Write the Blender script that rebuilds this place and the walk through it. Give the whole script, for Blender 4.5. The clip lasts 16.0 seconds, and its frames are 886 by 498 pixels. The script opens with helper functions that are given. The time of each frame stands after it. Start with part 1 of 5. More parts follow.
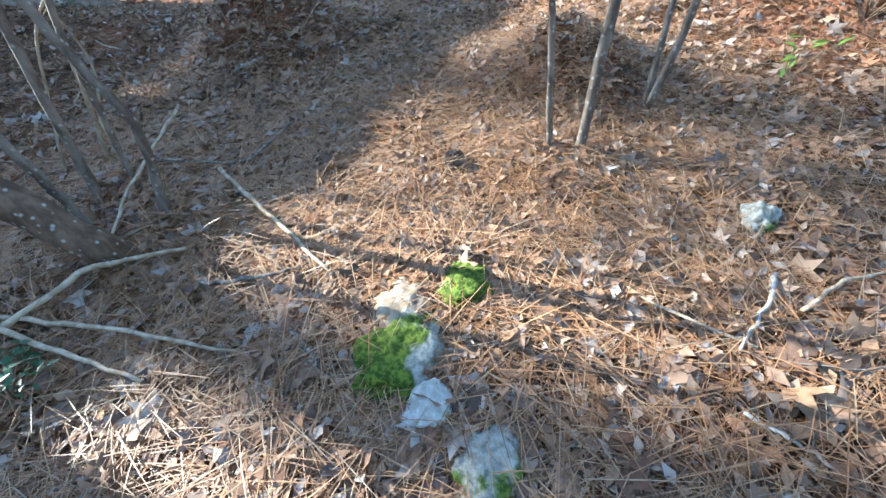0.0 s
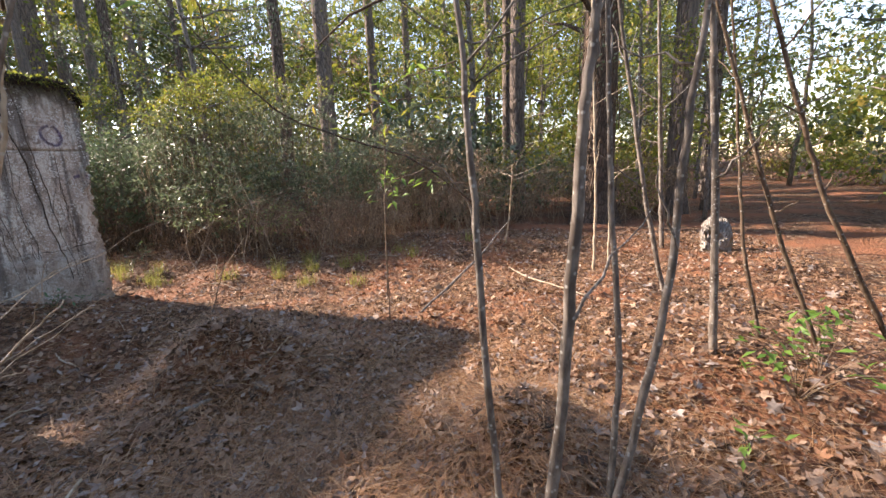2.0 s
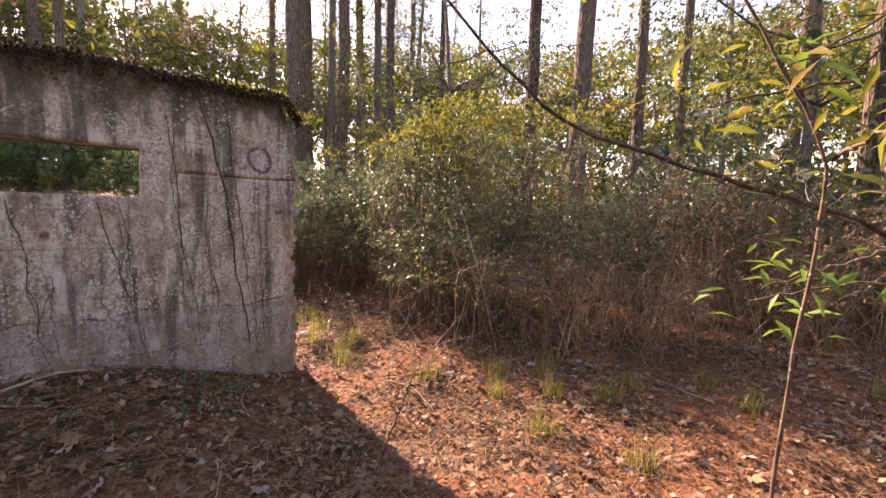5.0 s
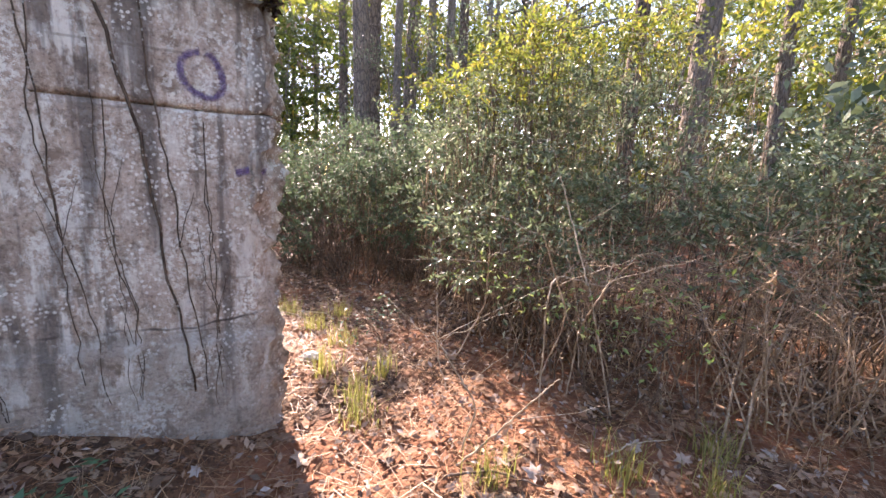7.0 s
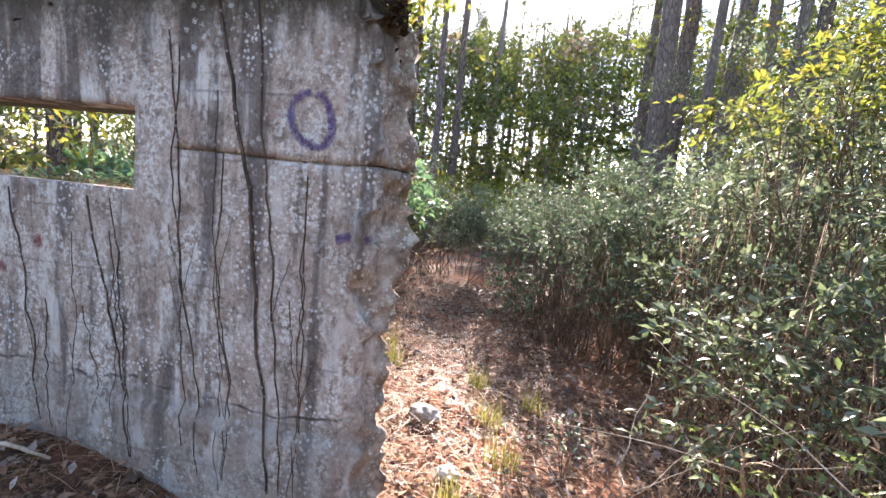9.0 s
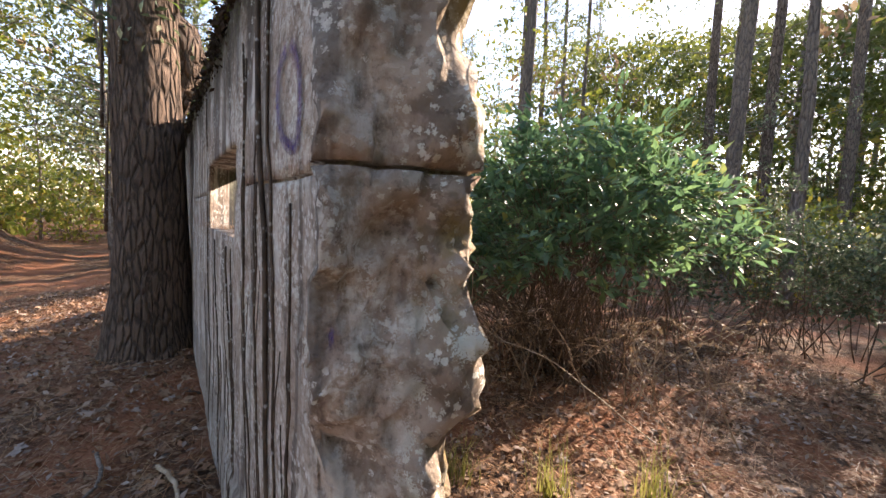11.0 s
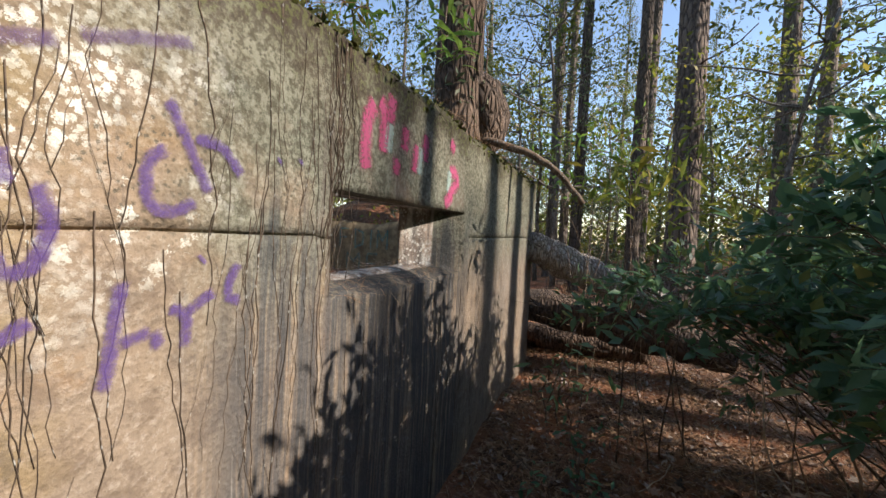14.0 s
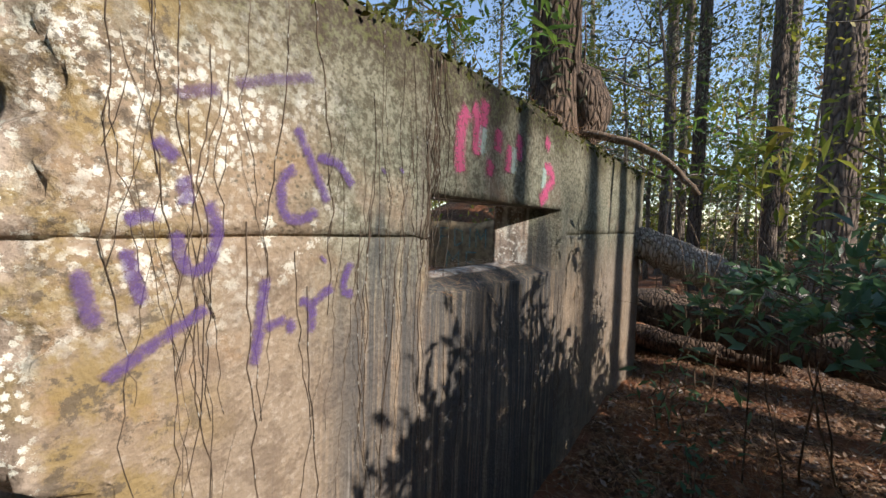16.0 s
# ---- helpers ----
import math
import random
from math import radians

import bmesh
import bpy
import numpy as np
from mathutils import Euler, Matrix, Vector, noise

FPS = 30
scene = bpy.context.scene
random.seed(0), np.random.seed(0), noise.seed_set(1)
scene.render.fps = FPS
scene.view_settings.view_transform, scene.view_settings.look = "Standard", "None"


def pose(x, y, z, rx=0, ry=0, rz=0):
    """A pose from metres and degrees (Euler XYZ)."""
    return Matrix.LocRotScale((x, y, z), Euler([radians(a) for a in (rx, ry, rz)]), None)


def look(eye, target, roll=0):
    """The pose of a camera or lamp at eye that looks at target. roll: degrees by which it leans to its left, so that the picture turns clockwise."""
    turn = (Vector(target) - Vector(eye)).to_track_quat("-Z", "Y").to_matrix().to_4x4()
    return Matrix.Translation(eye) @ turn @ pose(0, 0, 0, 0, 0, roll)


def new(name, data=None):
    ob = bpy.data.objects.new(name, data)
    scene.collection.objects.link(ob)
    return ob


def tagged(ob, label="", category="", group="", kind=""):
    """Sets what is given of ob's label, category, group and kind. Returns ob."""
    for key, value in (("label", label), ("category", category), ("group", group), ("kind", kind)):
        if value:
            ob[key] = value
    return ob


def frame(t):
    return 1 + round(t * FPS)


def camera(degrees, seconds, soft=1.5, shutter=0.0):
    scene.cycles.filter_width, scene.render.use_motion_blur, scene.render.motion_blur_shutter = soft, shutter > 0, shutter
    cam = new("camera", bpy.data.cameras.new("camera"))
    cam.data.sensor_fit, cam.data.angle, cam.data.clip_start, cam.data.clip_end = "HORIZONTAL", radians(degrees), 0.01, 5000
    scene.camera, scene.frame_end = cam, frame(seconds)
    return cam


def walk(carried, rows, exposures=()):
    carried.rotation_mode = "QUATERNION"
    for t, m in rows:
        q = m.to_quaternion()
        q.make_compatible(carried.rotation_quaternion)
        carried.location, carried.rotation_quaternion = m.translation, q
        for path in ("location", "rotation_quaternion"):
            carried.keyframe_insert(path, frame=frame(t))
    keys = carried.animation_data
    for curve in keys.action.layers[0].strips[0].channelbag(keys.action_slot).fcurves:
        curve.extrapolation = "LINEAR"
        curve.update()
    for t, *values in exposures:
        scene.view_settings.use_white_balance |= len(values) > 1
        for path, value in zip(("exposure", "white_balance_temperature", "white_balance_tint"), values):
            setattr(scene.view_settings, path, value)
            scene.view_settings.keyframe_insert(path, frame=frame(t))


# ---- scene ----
cam = camera(94.6, 16.0)
PATH = [
    (0, (-2.876, -4.736, 0.844), (-1.656, -4.037, -0.578), -8.9),
    (0.5, (-2.863, -4.735, 0.942), (-1.472, -3.931, -0.249), -7.9),
    (1, (-2.826, -4.735, 1.078), (-1.214, -3.897, 0.241), -4.9),
    (1.5, (-2.718, -4.759, 1.186), (-0.947, -3.991, 0.664), -2.6),
    (2, (-2.546, -4.734, 1.215), (-0.734, -3.989, 0.811), -2.6),
    (2.5, (-2.608, -4.329, 1.326), (-0.732, -3.698, 1.036), -2.5),
    (3, (-2.473, -4.196, 1.442), (-0.582, -3.552, 1.338), -2.9),
    (3.5, (-2.096, -4.007, 1.326), (-0.26, -3.213, 1.336), -1.8),
    (4, (-1.627, -3.737, 1.27), (0.113, -2.753, 1.199), -0.2),
    (4.5, (-1.296, -3.453, 1.309), (0.263, -2.205, 1.197), 0.6),
    (5, (-1.046, -3.187, 1.296), (0.165, -1.606, 1.116), 1.6),
    (5.2, (-0.937, -3.099, 1.281), (0.084, -1.39, 1.085), 1.4),
    (7.3, (-0.114, -1.861, 1.259), (0.802, -0.115, 0.923), 2.5),
    (7.5, (-0.043, -1.804, 1.281), (0.922, -0.08, 0.968), 2.2),
    (8, (0.163, -1.648, 1.304), (0.882, 0.184, 0.947), 1.4),
    (8.5, (0.332, -1.476, 1.393), (0.386, 0.499, 1.084), 4.6),
    (9, (0.416, -1.251, 1.425), (0.041, 0.697, 1.175), 5.7),
    (9.5, (0.458, -0.994, 1.441), (-0.318, 0.84, 1.25), 5.2),
    (9.7, (0.463, -0.872, 1.428), (-0.52, 0.862, 1.271), 5.0),
    (11.8, (0.453, 0.162, 1.457), (-1.432, 0.812, 1.309), 2.6),
    (12, (0.44, 0.25, 1.478), (-1.501, 0.718, 1.354), 3.5),
    (12.3, (0.448, 0.389, 1.5), (-1.538, 0.613, 1.429), 4.5),
    (12.5, (0.375, 0.473, 1.506), (-1.62, 0.57, 1.407), 3.8),
    (13, (0.25, 0.679, 1.472), (-1.733, 0.464, 1.327), 4.3),
    (13.5, (0.122, 0.833, 1.473), (-1.798, 0.298, 1.312), 3.3),
    (14, (0.048, 1.007, 1.529), (-1.809, 0.271, 1.44), 3.1),
    (14.5, (0.056, 1.07, 1.58), (-1.771, 0.255, 1.569), 1.8),
    (15, (0.074, 1.083, 1.59), (-1.711, 0.182, 1.595), 0.7),
    (15.5, (0.077, 1.084, 1.575), (-1.654, 0.082, 1.539), 1.2),
    (16, (0.089, 1.05, 1.535), (-1.537, -0.108, 1.417), 1.6),
]
EXPOSURES = [(0, 2.5, 5600, 3), (1.0, 2.5, 5600, 2), (1.5, 2.2, 6700, 14), (2.1, 1.85, 7300, 24), (3.5, 1.7, 8600, 37), (5, 1.9, 9100, 42), (8, 2.8, 6400, 25), (9.7, 2.4, 7000, 24), (12.1, 1.65, 7700, 22), (13, 1.15, 7000, 16), (14, .95, 6600, 14), (16, .8, 6500, 13)]
walk(cam, [(t, look(eye, target, roll)) for t, eye, target, roll in PATH], EXPOSURES)

# ---- light ----
world = bpy.data.worlds.new("world")
scene.world = world
world.use_nodes = True
SUN_AZ, SUN_EL = -3.0, 28.5
sky = world.node_tree.nodes.new("ShaderNodeTexSky")
sky.sky_type, sky.sun_disc = 'NISHITA', False
sky.dust_density = .25
sky.sun_elevation, sky.sun_rotation = radians(SUN_EL), radians(SUN_AZ)
backing = world.node_tree.nodes["Background"]
backing.inputs[1].default_value = 0.15
world.node_tree.links.new(sky.outputs[0], backing.inputs[0])
sun_data = bpy.data.lights.new("sun", 'SUN')
sun_data.energy, sun_data.angle, sun_data.color = 4.4, radians(0.5), (1.0, 0.93, 0.82)
sun = new("sun", sun_data)
sa, se = radians(SUN_AZ), radians(SUN_EL)
TO_SUN = Vector((math.sin(sa) * math.cos(se), math.cos(sa) * math.cos(se), math.sin(se)))
sun.matrix_world = look(TO_SUN * 60, (0, 0, 0))


# ---- node helpers ----
class Nodes:
    def __init__(self, name):
        self.m = bpy.data.materials.new(name)
        self.m.use_nodes = True
        self.t = self.m.node_tree
        self.bsdf = self.t.nodes["Principled BSDF"]
        self.out = self.t.nodes["Material Output"]
        self.co = self.t.nodes.new("ShaderNodeTexCoord").outputs["Object"]

    def put(self, node, key, v):
        if isinstance(v, (int, float)):
            node.inputs[key].default_value = v
        elif isinstance(v, tuple):
            node.inputs[key].default_value = (*v, 1.0) if len(node.inputs[key].default_value) == 4 and len(v) == 3 else v
        else:
            self.t.links.new(v, node.inputs[key])

    def math(self, op, a, b=0.0, c=None):
        n = self.t.nodes.new("ShaderNodeMath")
        n.operation = op
        self.put(n, 0, a), self.put(n, 1, b)
        if c is not None:
            self.put(n, 2, c)
        return n.outputs[0]

    def mul(self, *s):
        r = s[0]
        for v in s[1:]:
            r = self.math('MULTIPLY', r, v)
        return r

    def step(self, v, lo, hi):
        n = self.t.nodes.new("ShaderNodeMapRange")
        n.interpolation_type = 'SMOOTHSTEP'
        self.put(n, 0, v)
        rev = lo > hi
        self.put(n, 1, min(lo, hi)), self.put(n, 2, max(lo, hi))
        self.put(n, 3, 1.0 if rev else 0.0), self.put(n, 4, 0.0 if rev else 1.0)
        return n.outputs[0]

    def scaled(self, s, co=None):
        n = self.t.nodes.new("ShaderNodeMapping")
        self.put(n, 0, co or self.co)
        n.inputs[3].default_value = s
        return n.outputs[0]

    def noise(self, scale, detail=4.0, stretch=None, rough=0.6):
        n = self.t.nodes.new("ShaderNodeTexNoise")
        self.put(n, "Vector", self.scaled(stretch) if stretch else self.co)
        n.inputs["Scale"].default_value, n.inputs["Detail"].default_value, n.inputs["Roughness"].default_value = scale, detail, rough
        return n.outputs[0]

    def voronoi(self, scale, feature='F1', stretch=None, out="Distance"):
        n = self.t.nodes.new("ShaderNodeTexVoronoi")
        n.feature = feature
        self.put(n, "Vector", self.scaled(stretch) if stretch else self.co)
        n.inputs["Scale"].default_value = scale
        return n.outputs[out]

    def mix(self, f, a, b, kind='MIX'):
        n = self.t.nodes.new("ShaderNodeMix")
        n.data_type, n.blend_type = 'RGBA', kind
        self.put(n, 0, f), self.put(n, 6, a), self.put(n, 7, b)
        return n.outputs[2]

    def ramp(self, f, stops):
        n = self.t.nodes.new("ShaderNodeValToRGB")
        self.put(n, 0, f)
        e = n.color_ramp.elements
        while len(e) < len(stops):
            e.new(0.5)
        for el, (p, c) in zip(e, stops):
            el.position, el.color = p, (*c, 1)
        return n.outputs[0]

    def xyz(self):
        n = self.t.nodes.new("ShaderNodeSeparateXYZ")
        self.put(n, 0, self.co)
        return n.outputs

    def island(self):
        return self.t.nodes.new("ShaderNodeNewGeometry").outputs["Random Per Island"]

    def rand(self):
        return self.t.nodes.new("ShaderNodeObjectInfo").outputs["Random"]

    def bump(self, h, strength, dist=0.02):
        n = self.t.nodes.new("ShaderNodeBump")
        self.put(n, "Strength", strength), self.put(n, "Distance", dist), self.put(n, "Height", h)
        self.t.links.new(n.outputs[0], self.bsdf.inputs["Normal"])

    def done(self, color, rough=0.85, spec=0.3):
        self.put(self.bsdf, "Base Color", color)
        self.put(self.bsdf, "Roughness", rough)
        self.bsdf.inputs["Specular IOR Level"].default_value = spec
        return self.m

    def translucent(self, color, amount):
        tr = self.t.nodes.new("ShaderNodeBsdfTranslucent")
        self.put(tr, 0, color)
        mx = self.t.nodes.new("ShaderNodeMixShader")
        self.put(mx, 0, amount)
        self.t.links.new(self.bsdf.outputs[0], mx.inputs[1])
        self.t.links.new(tr.outputs[0], mx.inputs[2])
        self.t.links.new(mx.outputs[0], self.out.inputs[0])
        return self.m


# ---- materials ----
def soil():
    n = Nodes("leaf_litter_soil")
    leafy = n.voronoi(22, out="Color")
    sep = n.t.nodes.new("ShaderNodeSeparateColor")
    n.put(sep, 0, leafy)
    c = n.ramp(sep.outputs[0], [(0, (.035, .022, .015)), (.3, (.11, .06, .035)), (.6, (.2, .105, .055)), (.85, (.27, .17, .1)), (1, (.36, .28, .2))])
    fine = n.noise(60, 5)
    c = n.mix(n.step(fine, .42, .62), c, (.07, .04, .025))
    needles = n.voronoi(16, stretch=(9, 1.2, 1))
    c = n.mix(n.mul(n.step(needles, .25, .1), .6), c, (.33, .15, .06))
    big = n.noise(1.1, 4)
    c = n.mix(n.step(big, .4, .65), c, (.25, .105, .055))
    edge = n.voronoi(22, 'DISTANCE_TO_EDGE')
    n.bump(n.math('ADD', n.mul(edge, 2.0), fine), .8, .02)
    return n.done(c, .9, .2)


def concrete():
    n = Nodes("weathered_concrete")
    x, y, z = n.xyz()
    b_side = n.step(y, .105, .115)
    a_side = n.math('SUBTRACT', 1.0, b_side)
    big, mid, fine = n.noise(1.6, 6), n.noise(7, 6), n.noise(55, 6, rough=.7)
    warm = n.mix(n.step(big, .3, .7), (.29, .215, .145), (.24, .195, .15))
    warm = n.mix(n.mul(n.step(mid, .55, .75), .6), warm, (.36, .2, .085))
    cool = n.mix(n.step(mid, .3, .7), (.36, .275, .215), (.5, .405, .33))
    c = n.mix(b_side, cool, warm)
    grain = n.math('SUBTRACT', 1.0, n.mul(b_side, .6))
    c = n.mix(n.mul(n.step(fine, .5, .68), grain, .6), c, (.64, .58, .5))
    c = n.mix(n.mul(n.step(fine, .48, .33), grain, .7), c, (.13, .1, .08))
    blot = n.step(n.noise(11, 7, rough=.75), .5, .6)
    c = n.mix(n.mul(blot, .62), c, (.15, .11, .08))
    drip = n.noise(1, 6, (13, 13, 2.4), .7)
    smooth_part = n.step(n.math('ADD', x, n.mul(mid, .3)), -.55, -.25)
    streaky = n.mul(a_side, n.math('SUBTRACT', 1.0, n.mul(smooth_part, .35)))
    smear = n.noise(1, 6, (9, 9, 4.5), .72)
    c = n.mix(n.mul(n.step(smear, .5, .6), n.step(n.noise(2.4, 4), .36, .52), streaky, .9), c, (.7, .67, .6))
    c = n.mix(n.mul(n.step(drip, .44, .35), n.step(n.noise(1.7, 3), .38, .55), streaky, .6), c, (.15, .115, .09))
    # clustered pale lichen crust on the shaded face
    clus = n.mul(n.step(n.noise(3.4, 5, (1.4, 1.4, .8)), .46, .6), n.step(n.noise(46, 5, rough=.75), .48, .56), a_side)
    c = n.mix(n.mul(clus, .85), c, (.72, .71, .64))
    # greenish grey crust high on the back face
    crust = n.mul(n.step(n.noise(4, 6), .25, .52), n.step(z, 1.1, 1.6), n.step(n.math('ADD', x, n.mul(mid, .4)), -.2, -.5), b_side)
    c = n.mix(n.mul(crust, .95), c, n.mix(n.step(fine, .4, .6), (.085, .085, .06), (.22, .225, .17)))
    # dark run-off stains hanging in streaks, mixed with painted laurel shade on the back
    streak = n.noise(1, 5, (34, 34, .55), .65)
    streak2 = n.noise(1, 4, (11, 11, .9), .6)
    zz = n.math('ADD', z, n.mul(n.math('SUBTRACT', streak2, .5), 1.1))
    low = n.mul(n.step(zz, 1.62, 1.3), n.step(n.math('ADD', x, n.mul(big, .5)), -.2, -.5), n.math('ADD', n.mul(n.step(x, -2.5, -2.1), .65), .35), b_side)
    c = n.mix(n.mul(low, n.step(streak, .3, .55), .85), c, (.05, .055, .06))
    c = n.mix(n.mul(low, n.step(streak, .6, .74), .7), c, (.4, .37, .33))
    st_a = n.mul(a_side, n.step(n.math('ADD', streak2, n.mul(z, .06)), .56, .7))
    c = n.mix(n.mul(st_a, .7), c, (.075, .065, .06))
    st_b = n.mul(n.step(n.noise(1, 4, (20, 20, .45)), .6, .7), b_side)
    c = n.mix(n.mul(st_b, .55), c, (.13, .105, .09))
    # pale lichen rosettes and flecks
    def spots(scale, size, where, amount):
        d = n.voronoi(scale)
        d = n.math('ADD', d, n.mul(n.math('SUBTRACT', n.noise(scale * 6, 3, rough=.7), .5), 1.0))
        return n.mul(n.step(d, size, size - .04), where, amount)
    patch = n.step(n.noise(3.2, 5), .38, .5)
    left = n.mul(n.step(x, -.75, -.3), n.step(n.math('ADD', z, n.mul(mid, .5)), 1.5, 1.8))
    c = n.mix(spots(62, .39, n.mul(patch, left, b_side), .85), c, (.66, .64, .56))
    c = n.mix(spots(38, .4, n.mul(patch, left, b_side), .9), c, (.74, .73, .66))
    c = n.mix(spots(21, .3, n.mul(n.step(n.noise(4.4, 5), .44, .54), left, b_side), .9), c, (.7, .71, .63))
    upper = n.mul(n.step(n.math('ADD', z, n.mul(n.math('SUBTRACT', mid, .5), .7)), 1.66, 1.95), b_side)
    c = n.mix(n.mul(upper, .82), c, n.mix(n.step(fine, .4, .6), (.1, .09, .06), (.24, .23, .17)))
    c = n.mix(n.mul(n.step(n.noise(2.3, 5), .5, .62), n.step(n.math('ADD', x, mid), .1, .35), n.step(z, 1.5, 1.2), b_side, .6), c, (.4, .21, .07))
    c = n.mix(spots(52, .33, n.mul(n.step(n.noise(3.3, 6), .47, .56), a_side), .85), c, (.74, .72, .66))
    c = n.mix(spots(70, .3, n.mul(n.step(n.noise(5.2, 5), .42, .55), n.step(z, 1.35, 1.6), b_side), .8), c, (.09, .08, .06))
    seep = n.mul(n.step(n.math('ADD', z, n.mul(n.math('SUBTRACT', big, .5), .8)), 1.7, 2.0), a_side)
    c = n.mix(n.mul(n.step(n.noise(5, 6, (1, 1, .6), .7), .36, .54), seep, .85), c, (.075, .062, .045))
    c = n.mix(spots(24, .24, n.mul(n.step(n.noise(2.1, 5), .5, .6), a_side), .7), c, (.66, .66, .6))
    # ochre moss, dark pits, the seam, a darker tone below it, board lines
    arris = n.mul(n.step(n.math('ADD', x, n.mul(mid, .15)), -.3, -.1), b_side)
    c = n.mix(n.mul(n.step(n.noise(8, 6, rough=.7), .44, .58), arris, .8), c, (.25, .18, .075))
    c = n.mix(n.mul(n.step(n.noise(24, 6, rough=.75), .53, .6), arris, .8), c, (.1, .08, .06))
    wave = n.math('ADD', z, n.mul(n.math('SUBTRACT', n.noise(2.2, 3), .5), .16))
    below_seam = n.mul(a_side, n.step(wave, .62, .56), n.step(mid, .2, .6))
    c = n.mix(n.mul(below_seam, .5), c, (.17, .16, .14))
    seam = n.mul(n.step(n.math('ABSOLUTE', n.math('SUBTRACT', wave, .6)), .008, .002), n.step(n.noise(3.1, 4), .42, .54), a_side)
    c = n.mix(n.mul(seam, .85), c, (.05, .04, .035))
    board = n.mul(n.step(n.math('ABSOLUTE', n.math('SUBTRACT', n.math('FRACT', n.mul(z, 4.4)), .5)), .03, .01), n.step(n.noise(2.6, 4), .45, .6), a_side)
    c = n.mix(n.mul(board, .45), c, (.14, .115, .09))
    # broken end: brown stone with ochre moss and grey-green lichen
    end = n.step(x, -.06, -.02)
    c_end = n.mix(n.step(mid, .35, .65), (.29, .225, .175), (.47, .385, .31))
    c_end = n.mix(n.mul(n.step(fine, .5, .7), .6), c_end, (.42, .34, .26))
    c_end = n.mix(n.mul(n.step(n.noise(13, 6), .5, .6), .6), c_end, (.11, .085, .065))
    c_end = n.mix(n.mul(n.step(n.noise(9, 6), .46, .6), n.step(n.math('ADD', y, n.mul(mid, .08)), .15, .2), n.step(z, 1.1, 1.4), .8), c_end, (.27, .2, .07))
    c_end = n.mix(n.mul(n.step(n.noise(30, 6, rough=.7), .54, .62), .5), c_end, (.09, .07, .05))
    ragged = n.mul(n.math('SUBTRACT', n.noise(280, 3, rough=.7), .5), 1.4)
    rosette = n.step(n.math('ADD', n.voronoi(13), n.mul(ragged, .7)), .36, .29)
    c_end = n.mix(n.mul(rosette, n.step(n.noise(3, 4), .45, .55), .9), c_end, (.6, .61, .53))
    fleck = n.step(n.math('ADD', n.voronoi(58), n.mul(ragged, .7)), .34, .28)
    c_end = n.mix(n.mul(fleck, n.step(n.noise(6, 4), .36, .52), .9), c_end, (.66, .66, .58))
    c = n.mix(end, c, c_end)
    # moss and dark humus along the crest
    crest = n.step(n.math('ADD', z, n.mul(n.math('SUBTRACT', mid, .5), .5)), 1.9, 2.1)
    c = n.mix(n.mul(crest, .9), c, n.mix(n.step(fine, .45, .6), (.055, .04, .03), (.085, .09, .03)))
    pits = n.voronoi(70)
    n.bump(n.math('ADD', n.math('ADD', n.mul(fine, 1.0), n.mul(mid, 1.5)), n.mul(pits, .4)), .55, .015)
    return n.done(c, .92, .2)


def bark(name, dark, light, scale=1.0):
    n = Nodes(name)
    plates = n.voronoi(9 * scale, 'DISTANCE_TO_EDGE', (1.6, 1.6, .35))
    fine = n.noise(22 * scale, 6, (2, 2, .6))
    c = n.mix(n.step(plates, .02, .2), dark, light)
    c = n.mix(n.mul(n.step(fine, .45, .65), .6), c, tuple(v * 1.45 for v in light))
    c = n.mix(n.mul(n.step(n.noise(2.2, 4), .5, .7), .5), c, tuple(v * .6 for v in dark))
    c = n.mix(n.mul(n.rand(), .35), c, (.32, .29, .26))
    n.bump(n.math('ADD', n.step(plates, 0, .25), n.mul(fine, .6)), .9, .03)
    return n.done(c, .9, .15)


def twig(name, dark, light):
    n = Nodes(name)
    f = n.noise(30, 5, (1, 1, .4))
    c = n.mix(n.step(f, .35, .65), dark, light)
    c = n.mix(n.mul(n.step(n.voronoi(45), .3, .1), .7), c, (.5, .5, .46))
    n.bump(f, .5, .004)
    return n.done(c, .8, .25)


def leaf(name, stops, glow=0.35, gloss=0.5, tint=(.45, .5, .1)):
    n = Nodes(name)
    c = n.ramp(n.island(), stops)
    c = n.mix(n.mul(n.step(n.noise(40, 3), .45, .7), .35), c, tuple(v * .55 for v in stops[0][1]))
    n.done(c, gloss, .5)
    light = n.mix(.25, c, tint, 'MIX') if stops[0][1][1] > stops[0][1][0] else c
    return n.translucent(light, glow)


def plain(name, a, b, scale=20, rough=.85, bump=.4):
    n = Nodes(name)
    f = n.noise(scale, 6)
    c = n.mix(n.step(f, .35, .65), a, b)
    n.bump(f, bump, .01)
    return n.done(c, rough, .25)


def mossy_stone():
    n = Nodes("mossy_stone")
    f, g = n.noise(6, 5), n.noise(70, 5)
    stone = n.mix(n.step(g, .35, .65), (.25, .24, .2), (.42, .41, .36))
    moss = n.mix(n.step(g, .4, .62), (.04, .07, .01), (.14, .19, .028))
    c = n.mix(n.step(f, .44, .52), stone, moss)
    n.bump(n.math('ADD', f, g), .8, .012)
    return n.done(c, .9, .2)


